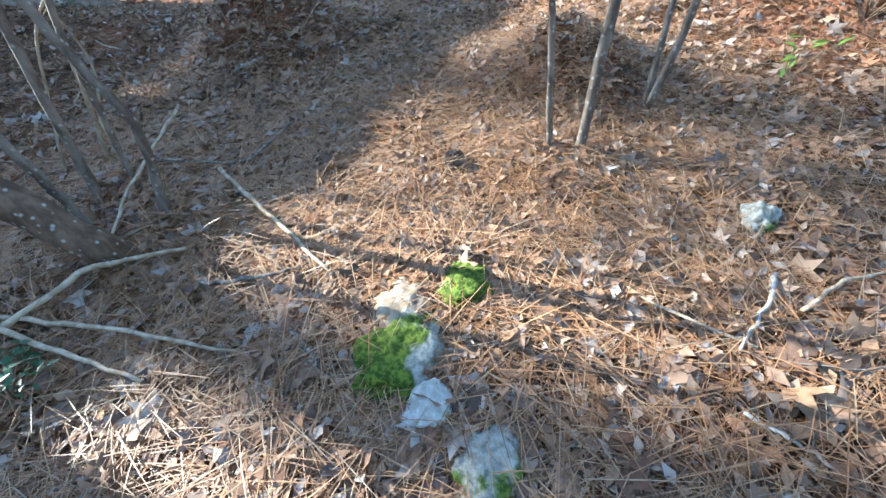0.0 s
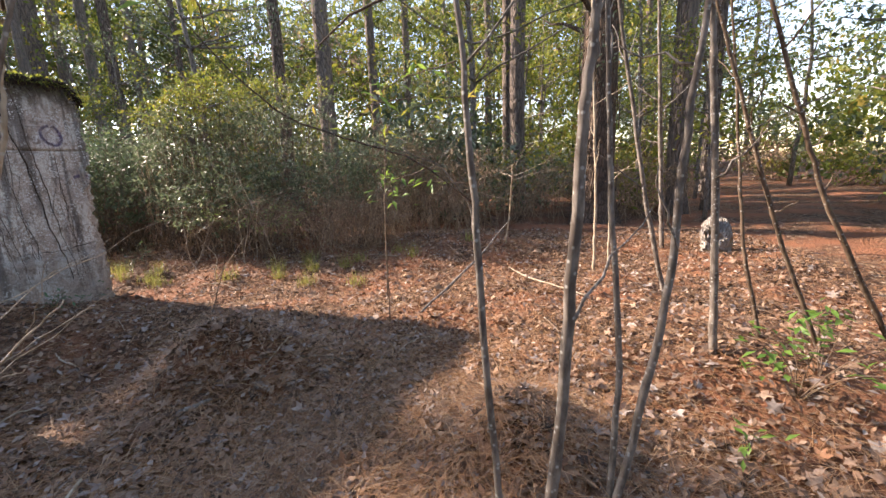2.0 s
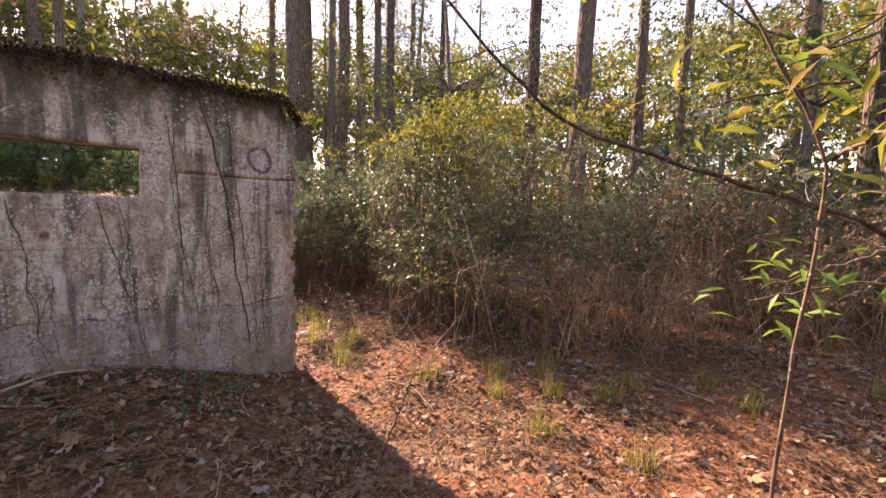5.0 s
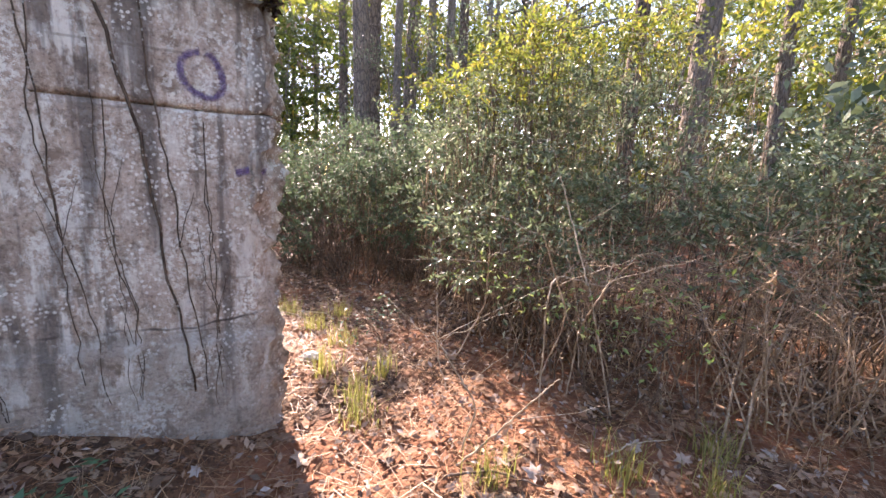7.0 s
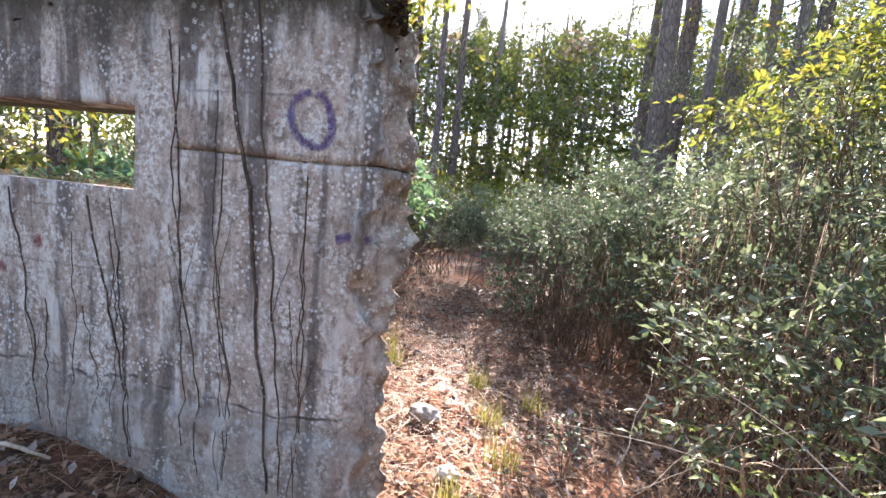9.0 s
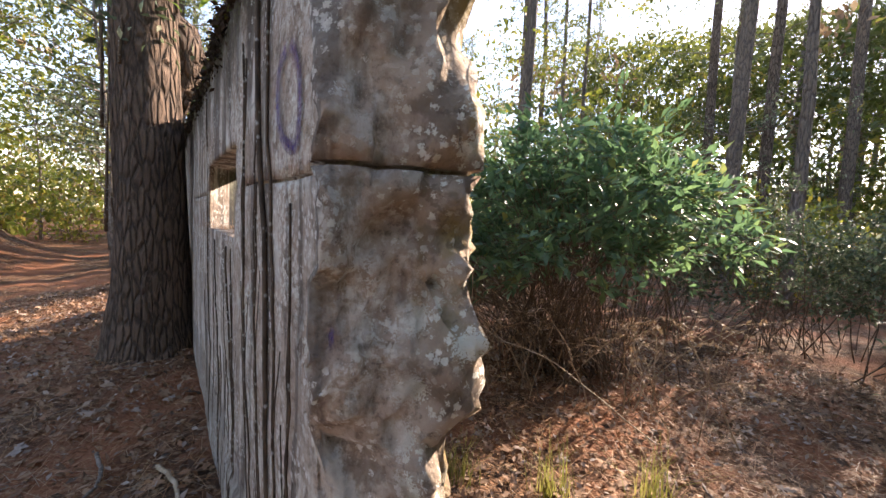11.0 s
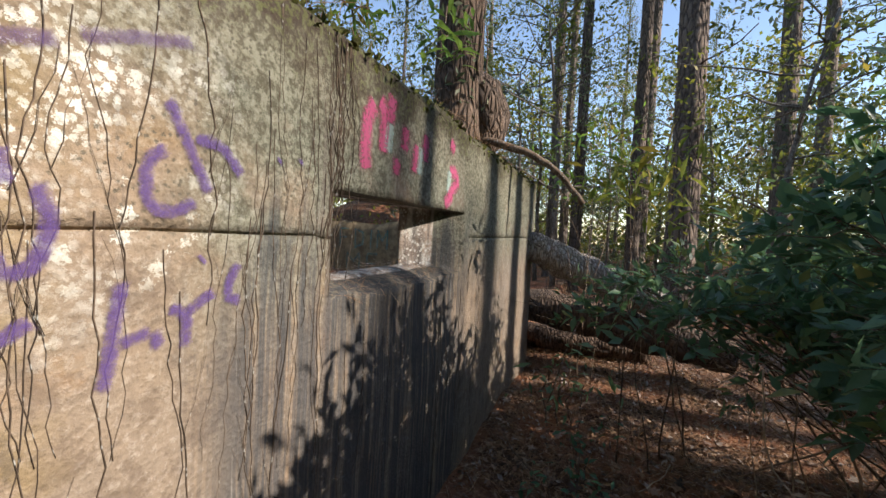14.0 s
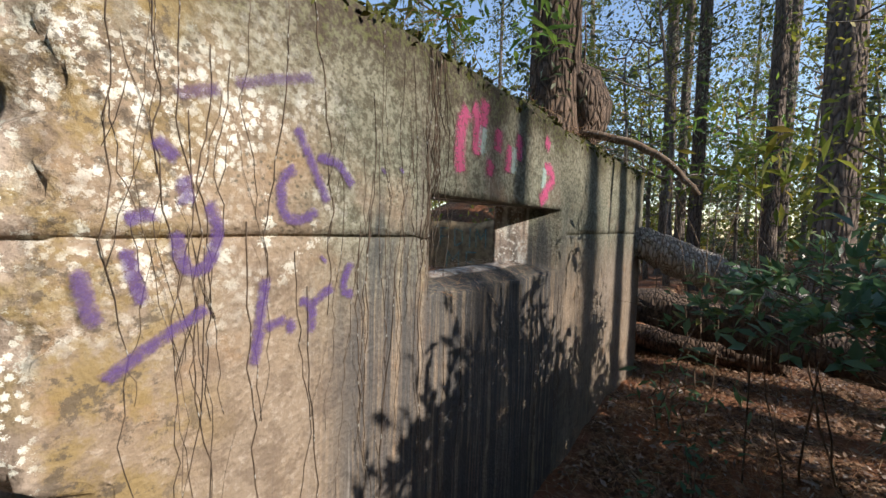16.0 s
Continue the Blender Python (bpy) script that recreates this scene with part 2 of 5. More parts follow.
def spray(name, col, hold=.68):
    n = Nodes(name)
    a = n.t.nodes.new("ShaderNodeAttribute")
    a.attribute_name = "soft"
    f = n.noise(60, 6, rough=.75)
    cover = n.step(n.math('ADD', a.outputs["Fac"], n.mul(n.math('SUBTRACT', f, .5), 1.6)), .3, 1.1)
    n.done(n.mix(f, col, tuple(v * .6 for v in col)), .75, .2)
    clear = n.t.nodes.new("ShaderNodeBsdfTransparent")
    mx = n.t.nodes.new("ShaderNodeMixShader")
    n.put(mx, 0, n.mul(cover, hold))
    n.t.links.new(clear.outputs[0], mx.inputs[1])
    n.t.links.new(n.bsdf.outputs[0], mx.inputs[2])
    n.t.links.new(mx.outputs[0], n.out.inputs[0])
    return n.m


SOIL, CONCRETE = soil(), concrete()
PINE_BARK = bark("pine_bark", (.06, .045, .038), (.19, .145, .115))
DARK_BARK = bark("shaggy_bark", (.045, .03, .022), (.15, .1, .07), 1.6)
GREY_TWIG = twig("grey_bark", (.1, .08, .065), (.25, .215, .18))
BROWN_TWIG = twig("brown_stem", (.09, .06, .04), (.2, .14, .095))
PALE_TWIG = twig("pale_dead_wood", (.29, .22, .145), (.5, .41, .3))
VINE = twig("dark_vine", (.05, .036, .026), (.14, .1, .07))
LOG_WOOD = bark("weathered_log", (.2, .16, .13), (.46, .42, .37), 2.2)
NEEDLE = leaf("pine_needles", [(0, (.045, .07, .016)), (.5, (.075, .1, .022)), (1, (.13, .14, .035))], .35)
# the palest stops paint sun glints into some of the leaves
SHRUB = leaf("shrub_leaves", [(0, (.05, .075, .038)), (.5, (.12, .155, .08)), (.85, (.26, .31, .19)), (1, (.5, .5, .34))], .4, .34, (.25, .34, .16))
GLOSSY = leaf("glossy_dark_leaves", [(0, (.065, .14, .08)), (.6, (.12, .22, .12)), (.92, (.2, .33, .14)), (1, (.3, .28, .08))], .45, .36, (.2, .38, .12))
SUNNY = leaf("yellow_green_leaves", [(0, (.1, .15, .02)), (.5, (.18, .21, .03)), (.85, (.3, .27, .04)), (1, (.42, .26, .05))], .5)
FRESH = leaf("fresh_green_leaves", [(0, (.09, .22, .035)), (1, (.2, .36, .06))], .45)
TEAL = leaf("seedling_leaves", [(0, (.03, .1, .05)), (1, (.06, .16, .075))], .3)
DRY = leaf("fallen_leaves", [(0, (.05, .035, .028)), (.12, (.33, .21, .13)), (.24, (.17, .085, .05)), (.36, (.42, .29, .2)), (.5, (.3, .15, .08)), (.62, (.1, .07, .055)), (.74, (.38, .22, .12)), (.86, (.44, .38, .33)), (1, (.2, .13, .1))], .12, .9)
STRAW = leaf("pine_straw", [(0, (.17, .08, .03)), (.5, (.42, .21, .095)), (.85, (.55, .35, .19)), (1, (.3, .24, .18))], .15, .5)
GRASS = leaf("grass_blades", [(0, (.12, .14, .03)), (.5, (.28, .26, .07)), (1, (.42, .35, .13))], .4, .5)
BRUSH = leaf("dry_brush", [(0, (.14, .1, .065)), (.6, (.3, .2, .12)), (1, (.44, .33, .19))], .2, .7)
DEEP = leaf("deep_green_leaves", [(0, (.035, .06, .03)), (.5, (.07, .105, .05)), (.9, (.15, .19, .11)), (1, (.26, .27, .17))], .38, .6, (.2, .3, .16))
# paler copy of the shrub's leaves, with sunlight put into the colour
SUNLIT = leaf("sunlit_green_leaves", [(0, (.12, .2, .06)), (.6, (.22, .3, .1)), (1, (.4, .42, .2))], .4, .4)
DRY_TWIG = twig("dry_brown_stem", (.22, .145, .09), (.46, .33, .21))
STONE, MOSSY = plain("grey_stone", (.3, .28, .25), (.5, .48, .43), 14), mossy_stone()
def stained_stone():
    n = Nodes("stone_with_faded_red")
    g = n.noise(50, 5)
    c = n.mix(n.step(g, .35, .65), (.36, .36, .33), (.54, .54, .5))
    c = n.mix(n.mul(n.step(n.noise(9, 3), .56, .66), .8), c, (.4, .17, .13))
    n.bump(g, .5, .01)
    return n.done(c, .9, .2)


STAINED = stained_stone()
HUMUS = plain("dark_humus", (.025, .018, .012), (.075, .05, .032), 40, .95, .9)
MOSS = plain("green_moss", (.045, .045, .015), (.13, .14, .03), 40, .95, .9)
OLD_WALL = plain("dark_brown_concrete", (.15, .1, .055), (.3, .22, .12), 6)
PURPLE, PINK = spray("purple_spray_paint", (.13, .075, .25), .7), spray("pink_spray_paint", (.6, .11, .24), .8)
FAINT = spray("faded_purple_spray_paint", (.15, .09, .22), .5)
CYAN, RED, MINT = spray("cyan_spray_paint", (.03, .36, .38)), spray("red_spray_paint", (.35, .05, .04)), spray("pale_green_spray_paint", (.45, .6, .55))


# ---- mesh helpers ----
class Geo:
    """Vertices and faces gathered from tubes and scattered leaves."""

    def __init__(self):
        self.v, self.f, self.n = [], [], 0

    def add(self, verts, faces):
        self.v.append(np.asarray(verts, float).reshape(-1, 3))
        if isinstance(faces, list):
            by = {}
            for q in faces:
                by.setdefault(len(q), []).append(q)
            self.f += [np.asarray(q) + self.n for q in by.values()]
        else:
            self.f.append(np.asarray(faces) + self.n)
        self.n += len(self.v[-1])
        return self

    def tube(self, pts, radii, sides=6, wob=0.0):
        p = np.asarray(pts, float)
        r = np.interp(np.linspace(0, 1, len(p)), np.linspace(0, 1, len(radii)), radii)
        d = np.gradient(p, axis=0)
        d /= np.linalg.norm(d, axis=1)[:, None] + 1e-9
        ref = np.array([1, 0, 0]) if abs(d[:, 2]).mean() > .6 else np.array([0, 0, 1.0])
        a = np.cross(d, ref)
        a /= np.linalg.norm(a, axis=1)[:, None] + 1e-9
        b = np.cross(d, a)
        ang = np.linspace(0, 2 * np.pi, sides, endpoint=False)
        rr = r[:, None] * (1 + wob * np.random.uniform(-1, 1, (len(p), sides)))
        ring = p[:, None] + rr[..., None] * (np.cos(ang)[None, :, None] * a[:, None] + np.sin(ang)[None, :, None] * b[:, None])
        k = np.arange((len(p) - 1) * sides)
        i, j = k // sides, k % sides
        q = np.stack([i * sides + j, i * sides + (j + 1) % sides, (i + 1) * sides + (j + 1) % sides, (i + 1) * sides + j], 1)
        caps = [list(range(sides))[::-1], [(len(p) - 1) * sides + s for s in range(sides)]]
        return self.add(ring, q.tolist() + caps)

    def scatter(self, shape, faces, pos, size, turn):
        """Copies of a small shape at the places pos, with sizes and turning matrices."""
        pos, size = np.asarray(pos), np.asarray(size)
        v = np.einsum('nij,kj->nki', turn, np.asarray(shape, float)) * size[:, None, None] + pos[:, None]
        f = (np.asarray(faces)[None] + (np.arange(len(pos)) * len(shape))[:, None, None]).reshape(-1, len(faces[0]))
        return self.add(v, f)

    def mesh(self, name, material, smooth=False):
        me = bpy.data.meshes.new(name)
        v = np.concatenate(self.v)
        size = np.concatenate([np.full(len(q), q.shape[1]) for q in self.f])
        me.vertices.add(len(v))
        me.vertices.foreach_set("co", v.ravel())
        me.loops.add(int(size.sum()))
        me.loops.foreach_set("vertex_index", np.concatenate([q.ravel() for q in self.f]))
        me.polygons.add(len(size))
        me.polygons.foreach_set("loop_start", np.r_[0, np.cumsum(size)[:-1]])
        me.update(calc_edges=True)
        me.materials.append(material)
        if smooth:
            me.polygons.foreach_set("use_smooth", [True] * len(me.polygons))
        me.update()
        return me


def turns(n, tilt=1.0, rng=np.random):
    """Random turning matrices; tilt 0 keeps them flat, 1 lets them point anywhere."""
    yaw, a, b = rng.uniform(0, 2 * np.pi, n), rng.normal(0, tilt, n), rng.normal(0, tilt, n)
    cy, sy, ca, sa_, cb, sb = np.cos(yaw), np.sin(yaw), np.cos(a), np.sin(a), np.cos(b), np.sin(b)
    o, z = np.ones(n), np.zeros(n)
    m = lambda rows: np.array(rows).transpose(2, 0, 1)
    rz = m([[cy, -sy, z], [sy, cy, z], [z, z, o]])
    rx = m([[o, z, z], [z, ca, -sa_], [z, sa_, ca]])
    ry = m([[cb, z, sb], [z, o, z], [-sb, z, cb]])
    return rz @ rx @ ry


LEAF_V = [(0, 0, 0), (-.2, .45, .07), (0, .5, 0), (.2, .45, .07), (0, 1, -.06)]
LEAF_F = [(0, 2, 1), (2, 4, 1), (0, 3, 2), (2, 3, 4)]
LONG_V = [(0, 0, 0), (-.12, .45, .05), (0, .5, 0), (.12, .45, .05), (0, 1, -.14)]
CARD_V, CARD_F = [(0, 0, 0), (.25, .5, .08), (0, 1, 0), (-.25, .5, .08)], [(0, 1, 2, 3)]
NEED_V = [(-.006, 0, 0), (.006, 0, 0), (.007, .5, .03), (-.005, .5, .03), (.002, 1, 0), (-.002, 1, 0)]
NEED_F = [(0, 1, 2, 3), (3, 2, 4, 5)]
_ang = np.linspace(0, 2 * np.pi, 14, endpoint=False)
_rad = np.where(np.arange(14) % 2 == 0, .52, .27) * (1 + .25 * np.cos(_ang))
LOBED_V = [(0, 0, .03)] + [(r * math.sin(a), r * math.cos(a), .09 * math.cos(3 * a) - .05 * r) for a, r in zip(_ang, _rad)]
LOBED_F = [(0, 1 + (k + 1) % 14, 1 + k) for k in range(14)]


def thing(name, label, category, group="", kind="", at=(0, 0, 0)):
    ob = new(name)
    ob.location = at
    return tagged(ob, label, category, group, kind)


def part(name, geo, material, parent, label="", smooth=True):
    ob = new(name, geo.mesh(name, material, smooth) if isinstance(geo, Geo) else geo)
    ob.parent = parent
    return tagged(ob, label)


def single(name, geo, material, label, category, group="", kind="", smooth=True):
    return tagged(new(name, geo.mesh(name, material, smooth)), label, category, group, kind)


def bend(pts, n=10, wob=.0, rng=random):
    """A smooth line of n points through the given ones, slightly crooked."""
    p = np.asarray(pts, float)
    s = np.linspace(0, 1, len(p))
    t = np.linspace(0, 1, n)
    line = np.stack([np.interp(t, s, p[:, k]) for k in range(3)], 1)
    for _ in range(2):
        line[1:-1] = (line[:-2] + 2 * line[1:-1] + line[2:]) / 4
    return line + np.array([[rng.uniform(-wob, wob) for _ in range(3)] for _ in range(n)])


def ramp01(v, lo, hi):
    t = np.clip((np.asarray(v, float) - lo) / (hi - lo), 0, 1)
    return t * t * (3 - 2 * t)


# ---- ground ----
def gz(x, y):
    x, y = np.asarray(x, float), np.asarray(y, float)
    h = .028 * np.sin(1.7 * x + .5) * np.cos(1.3 * y) + .018 * np.sin(3.1 * x + 2 * y) + .012 * np.sin(5.3 * y - 2.2 * x)
    h += .016 * np.sin(9.1 * x + 3 * np.sin(4 * y)) * np.sin(8.3 * y)
    for mx, my, mh, mr in ((-.95, -2.7, .36, .34), (-.6, -3.15, .12, .4), (-1.0, -4.42, .25, .27), (-1.62, -4.52, .06, .16), (-2.4, -3.3, .12, .5), (-2.88, -4.75, -.07, .4), (.3, -5.4, .1, .6), (2.6, .5, .18, 1.2), (-2.6, 2.6, .12, 1.1), (3.3, -2.6, .18, .9), (-13.2, -5.6, 2.0, 2.3), (-13.0, -8.5, 2.0, 2.4)):
        h = h + mh * np.exp(-((x - mx) ** 2 + (y - my) ** 2) / mr ** 2)
    bank = .3 * ramp01(-x, -.1, 1.3) * np.exp(-(np.minimum(y, 0) / 1.5) ** 2)
    h = h + bank * (1 - ramp01(y, .06, .16)) + .05 * ramp01(y, .1, .2) * np.exp(-((y - 1) / 1.5) ** 2)
    far = np.hypot(x, y)
    return h * (1 - ramp01(far, 14, 30)) + ramp01(far, 10, 30) * .35 * np.sin(.21 * x + 1) * np.cos(.17 * y)


def graded(lo, hi, near, step, n_far, reach):
    core = np.arange(lo, hi + 1e-6, step)
    out = np.geomspace(step, reach, n_far)
    return np.concatenate([(lo - out)[::-1], core, hi + out])


def build_ground():
    xs, ys = graded(-6, 4.5, 0, .05, 40, 160), graded(-6.5, 4.5, 0, .05, 40, 160)
    X, Y = np.meshgrid(xs, ys)
    Z = gz(X, Y)
    Z += np.random.RandomState(3).uniform(-.008, .008, Z.shape)
    nx = len(xs)
    i, j = np.meshgrid(np.arange(nx - 1), np.arange(len(ys) - 1))
    k = (j * nx + i).ravel()
    g = Geo().add(np.stack([X, Y, Z], -1), np.stack([k, k + 1, k + nx + 1, k + nx], 1))
    tagged(new("ground", g.mesh("ground", SOIL, True)), "forest floor of brown leaf litter and pine straw", "ground", kind="structure")


build_ground()


# ---- the concrete wall ----
LONG, TALL, THICK = 4.75, 2.16, .224


def rough(x, y, z, s, amp):
    return amp * noise.fractal(Vector((x * s, y * s, z * s)), 0.9, 2.1, 4)


def face_out(x, z, side):
    """How far a face stands proud of its plane."""
    d = .011 * noise.noise(Vector((x * 2.1, 3.0 * side, z * 2.1))) + .004 * noise.noise(Vector((x * 9, 7.0 * side, z * 9)))
    if side < 0:
        d += .022 * (z < .52) * float(ramp01(x, -1.6, -.6))
    return d


def shaped(x, y, z):
    side = y / THICK * 2 - 1
    out = face_out(x, z, side)
    ny = y + side * out
    near = math.exp(-((x + 2.05) / .25) ** 2) * float(ramp01(z, 1.1, 1.34) * (1 - ramp01(z, 1.64, 1.9)))
    nx = x - .2 * side * near
    nz = z
    if -2.3 < x < -.95 and side > -.3:
        nz -= .075 * (side + .3) / 1.3 * math.exp(-((z - 1.34) / .12) ** 2) * (.7 + .6 * noise.noise(Vector((x * 5, 1, 2))))
    if 1.4 < z < 1.6:
        nz += .012 * noise.noise(Vector((x * 1.7, y * 4, 0)))
    end = float(ramp01(x, -.16, 0))
    if end > 0:
        chip = noise.fractal(Vector((y * 7, z * 4.2, 1.3)), .8, 2.1, 4)
        edge = .62 + .16 * noise.noise(Vector((z * 2.9, 4, 4))) - .55 * float(ramp01(z, 1.2, 1.05))
        nx += end * .035 * (min(side, edge) - .6)
        nx -= end * .05 * float(ramp01(side, edge, 1.0)) * (1 + 1.1 * float(ramp01(z, 1.2, 1.05)))
        crag = 1 - abs(noise.fractal(Vector((y * 9, z * 6.5, 6.1)), .8, 2.1, 3))
        nx += end * (.045 * chip + .05 * (crag - .75) + .03 * noise.fractal(Vector((y * 22, z * 17, 9.3)), .8, 2.1, 3) + .018 * noise.noise(Vector((y * 34, z * 31, 5))))
        worn = math.exp(-((z - .95) / .28) ** 2) * max(0.0, -side)
        nx -= end * .05 * worn
        ny += end * max(0.0, -side) * (.06 * float(ramp01(z, 1.2, .9)) - .03 + .03 * noise.noise(Vector((z * 3.1, 0, 8)))) - end * .02 * max(0.0, side) * (.6 + noise.noise(Vector((z * 4, 3, 1))))
    top = float(ramp01(z, TALL - .25, TALL))
    if top > 0:
        nz += top * (.05 * noise.noise(Vector((x * 1.9, y * 6, 4))) - .07 * side * side - .14 * end * end)
        nx -= top * .05 * end
    return nx, ny, nz


def build_wall():
    def lines(stops, step):
        out = [stops[0]]
        for a, b in zip(stops, stops[1:]):
            k = max(1, round((b - a) / step))
            out += [a + (b - a) * (i + 1) / k for i in range(k)]
        return out
    xs = lines([-LONG, -2.05, -.99, -.82, -.16], .036) + lines([-.16, 0], .016)[1:]
    zs = lines([-.35, 0, 1.34, 1.496, 1.504, 1.64, TALL], .026)
    ys = lines([0, .026, .198, THICK], .012)
    nx, ny, nz = len(xs) - 1, len(ys) - 1, len(zs) - 1
    solid = np.zeros((nx + 2, ny + 2, nz + 2), bool)
    for i in range(nx):
        cx = (xs[i] + xs[i + 1]) / 2
        for k in range(nz):
            cz = (zs[k] + zs[k + 1]) / 2
            hole = -2.05 < cx < -.99 and 1.34 < cz < 1.64
            crack = 1.496 < cz < 1.504
            for j in range(ny):
                s = not hole
                if crack and s:
                    s = not ((j == 0 and (cx > -.82 or -2.9 < cx < -2.1)) or (j == ny - 1 and (cx > -.99 or cx < -2.2)) or i == nx - 1 or i == nx - 2)
                solid[i + 1, j + 1, k + 1] = s
    index, verts, quads = {}, [], []

    def vid(i, j, k):
        key = (i, j, k)
        if key not in index:
            index[key] = len(verts)
            verts.append(shaped(xs[i], ys[j], zs[k]))
        return index[key]
    corner = {0: [(0, 0), (1, 0), (1, 1), (0, 1)]}[0]
    for i, j, k in np.argwhere(solid):
        a, b, c = i - 1, j - 1, k - 1
        for axis in range(3):
            for way in (0, 1):
                o = [i, j, k]
                o[axis] += 2 * way - 1
                if solid[tuple(o)]:
                    continue
                q = []
                for u, w in corner:
                    p = [a, b, c]
                    p[axis] += way
                    p[(axis + 1) % 3] += u
                    p[(axis + 2) % 3] += w
                    q.append(vid(*p))
                quads.append(q if way else q[::-1])
    g = Geo().add(np.array(verts), quads)
    return tagged(new("wall_ruin", g.mesh("wall_ruin", CONCRETE, True)), "free-standing weathered concrete wall with a loophole and lichen", "wall", kind="structure")


build_wall()


def back_y(x, z):
    return THICK + face_out(x, z, 1.0)


def front_y(x, z):
    return -face_out(x, z, -1.0)


def stroke(name, marks, width, material, label, side):
    """Sprayed lines lying on a face of the wall."""
    whole = thing(name, label, "graffiti")
    for line in marks:
        verts, faces, soft = [], [], []
        p = np.asarray(line, float)
        if len(p) == 1:
            p = np.array([p[0], p[0] + (.012, -.012)])
        s = np.r_[0, np.cumsum(np.linalg.norm(np.diff(p, axis=0), axis=1))]
        n = max(4, int(s[-1] / .014))
        t = np.linspace(0, s[-1], n)
        q = np.stack([np.interp(t, s, p[:, 0]), np.interp(t, s, p[:, 1])], 1)
        for _ in range(2):
            q[1:-1] = (q[:-2] + 2 * q[1:-1] + q[2:]) / 4
        d = np.gradient(q, axis=0)
        d /= np.linalg.norm(d, axis=1)[:, None] + 1e-9
        across = np.stack([-d[:, 1], d[:, 0]], 1)
        for k in range(n):
            tip = 0.0 if k in (0, n - 1) else 1.0
            for off, val in ((-1, 0), (-.5, .75), (0, 1), (.5, .75), (1, 0)):
                x, z = q[k] + across[k] * off * width
                y = back_y(x, z) + .005 if side > 0 else front_y(x, z) - .005
                verts.append((x, y, z))
                soft.append(val * tip)
        faces += [[k * 5 + m, k * 5 + m + 1, (k + 1) * 5 + m + 1, (k + 1) * 5 + m] for k in range(n - 1) for m in range(4)]
        me = Geo().add(np.array(verts), faces).mesh("paint_stroke", material)
        at = me.attributes.new("soft", 'FLOAT', 'POINT')
        at.data.foreach_set("value", soft)
        new("paint_stroke", me).parent = whole


# ---- graffiti ----
stroke("purple_graffiti", [
    [(-.188, 1.674), (-.223, 1.657), (-.239, 1.627)], [(-.243, 1.622), (-.248, 1.582), (-.25, 1.546)], [(-.094, 1.461), (-.103, 1.403), (-.119, 1.346)],
    [(-.154, 1.491), (-.166, 1.433), (-.184, 1.375)], [(-.144, 1.528), (-.171, 1.533), (-.213, 1.544)],
    [(-.231, 1.52), (-.235, 1.468), (-.254, 1.431), (-.279, 1.434), (-.3, 1.466), (-.305, 1.521), (-.285, 1.574)],
    [(-.486, 1.656), (-.452, 1.645), (-.439, 1.597), (-.446, 1.542), (-.49, 1.533), (-.544, 1.565)], [(-.476, 1.756), (-.511, 1.688), (-.535, 1.639), (-.57, 1.573)],
    [(-.527, 1.678), (-.56, 1.692), (-.603, 1.681), (-.651, 1.622)]], .021, PURPLE, "large purple sprayed letters on the sunlit wall face", 1)
stroke("purple_graffiti", [[(-.406, 1.416), (-.397, 1.339), (-.393, 1.278), (-.377, 1.214)], [(-.396, 1.293), (-.433, 1.308), (-.469, 1.308)], [(-.464, 1.322), (-.477, 1.263)],
    [(-.483, 1.355), (-.531, 1.332), (-.527, 1.257)], [(-.523, 1.327), (-.564, 1.363), (-.599, 1.373)], [(-.655, 1.436), (-.623, 1.393), (-.618, 1.349), (-.667, 1.343)], [(-.563, 1.448)]],
    .021, PURPLE, "smaller purple sprayed word below the crack", 1)
stroke("purple_line", [[(-.114, 1.262), (-.148, 1.283), (-.193, 1.311), (-.248, 1.341), (-.294, 1.367)]], .02, PURPLE, "slanting purple spray line under the letters", 1)
stroke("purple_line", [[(-.224, 1.75), (-.266, 1.767), (-.322, 1.788)], [(-.333, 1.799), (-.405, 1.829), (-.533, 1.874)]], .02, FAINT, "faint purple spray line above the letters", 1)
stroke("purple_dots", [[(-.766, 1.688)], [(-.844, 1.698)]], .018, PURPLE, "two purple sprayed dots after the word", 1)
stroke("pink_graffiti", [[(-1.162, 1.717), (-1.146, 1.796), (-1.162, 1.909), (-1.205, 1.969)], [(-1.224, 1.984), (-1.266, 1.963), (-1.271, 1.879), (-1.268, 1.794)], [(-1.335, 2.034), (-1.317, 1.975), (-1.312, 1.909)],
    [(-1.37, 1.723), (-1.371, 1.775), (-1.388, 1.811)], [(-1.642, 1.823), (-1.647, 1.901), (-1.653, 1.965)], [(-1.944, 1.994), (-2.028, 1.95)],
    [(-1.94, 1.69), (-1.973, 1.737), (-2.089, 1.793), (-2.041, 1.848), (-1.939, 1.835)], [(-1.883, 1.663), (-2.014, 1.725)], [(-1.45, 1.95), (-1.43, 1.83)], [(-1.55, 1.9), (-1.53, 1.76)]], .055, PINK, "faded pink sprayed letters on the lintel", 1)
stroke("pale_graffiti", [[(-1.3, 1.8), (-1.32, 1.93)], [(-1.93, 1.72), (-1.95, 1.85)], [(-1.58, 1.76), (-1.6, 1.9)]], .05, MINT, "pale green paint smudges between pink letters", 1)
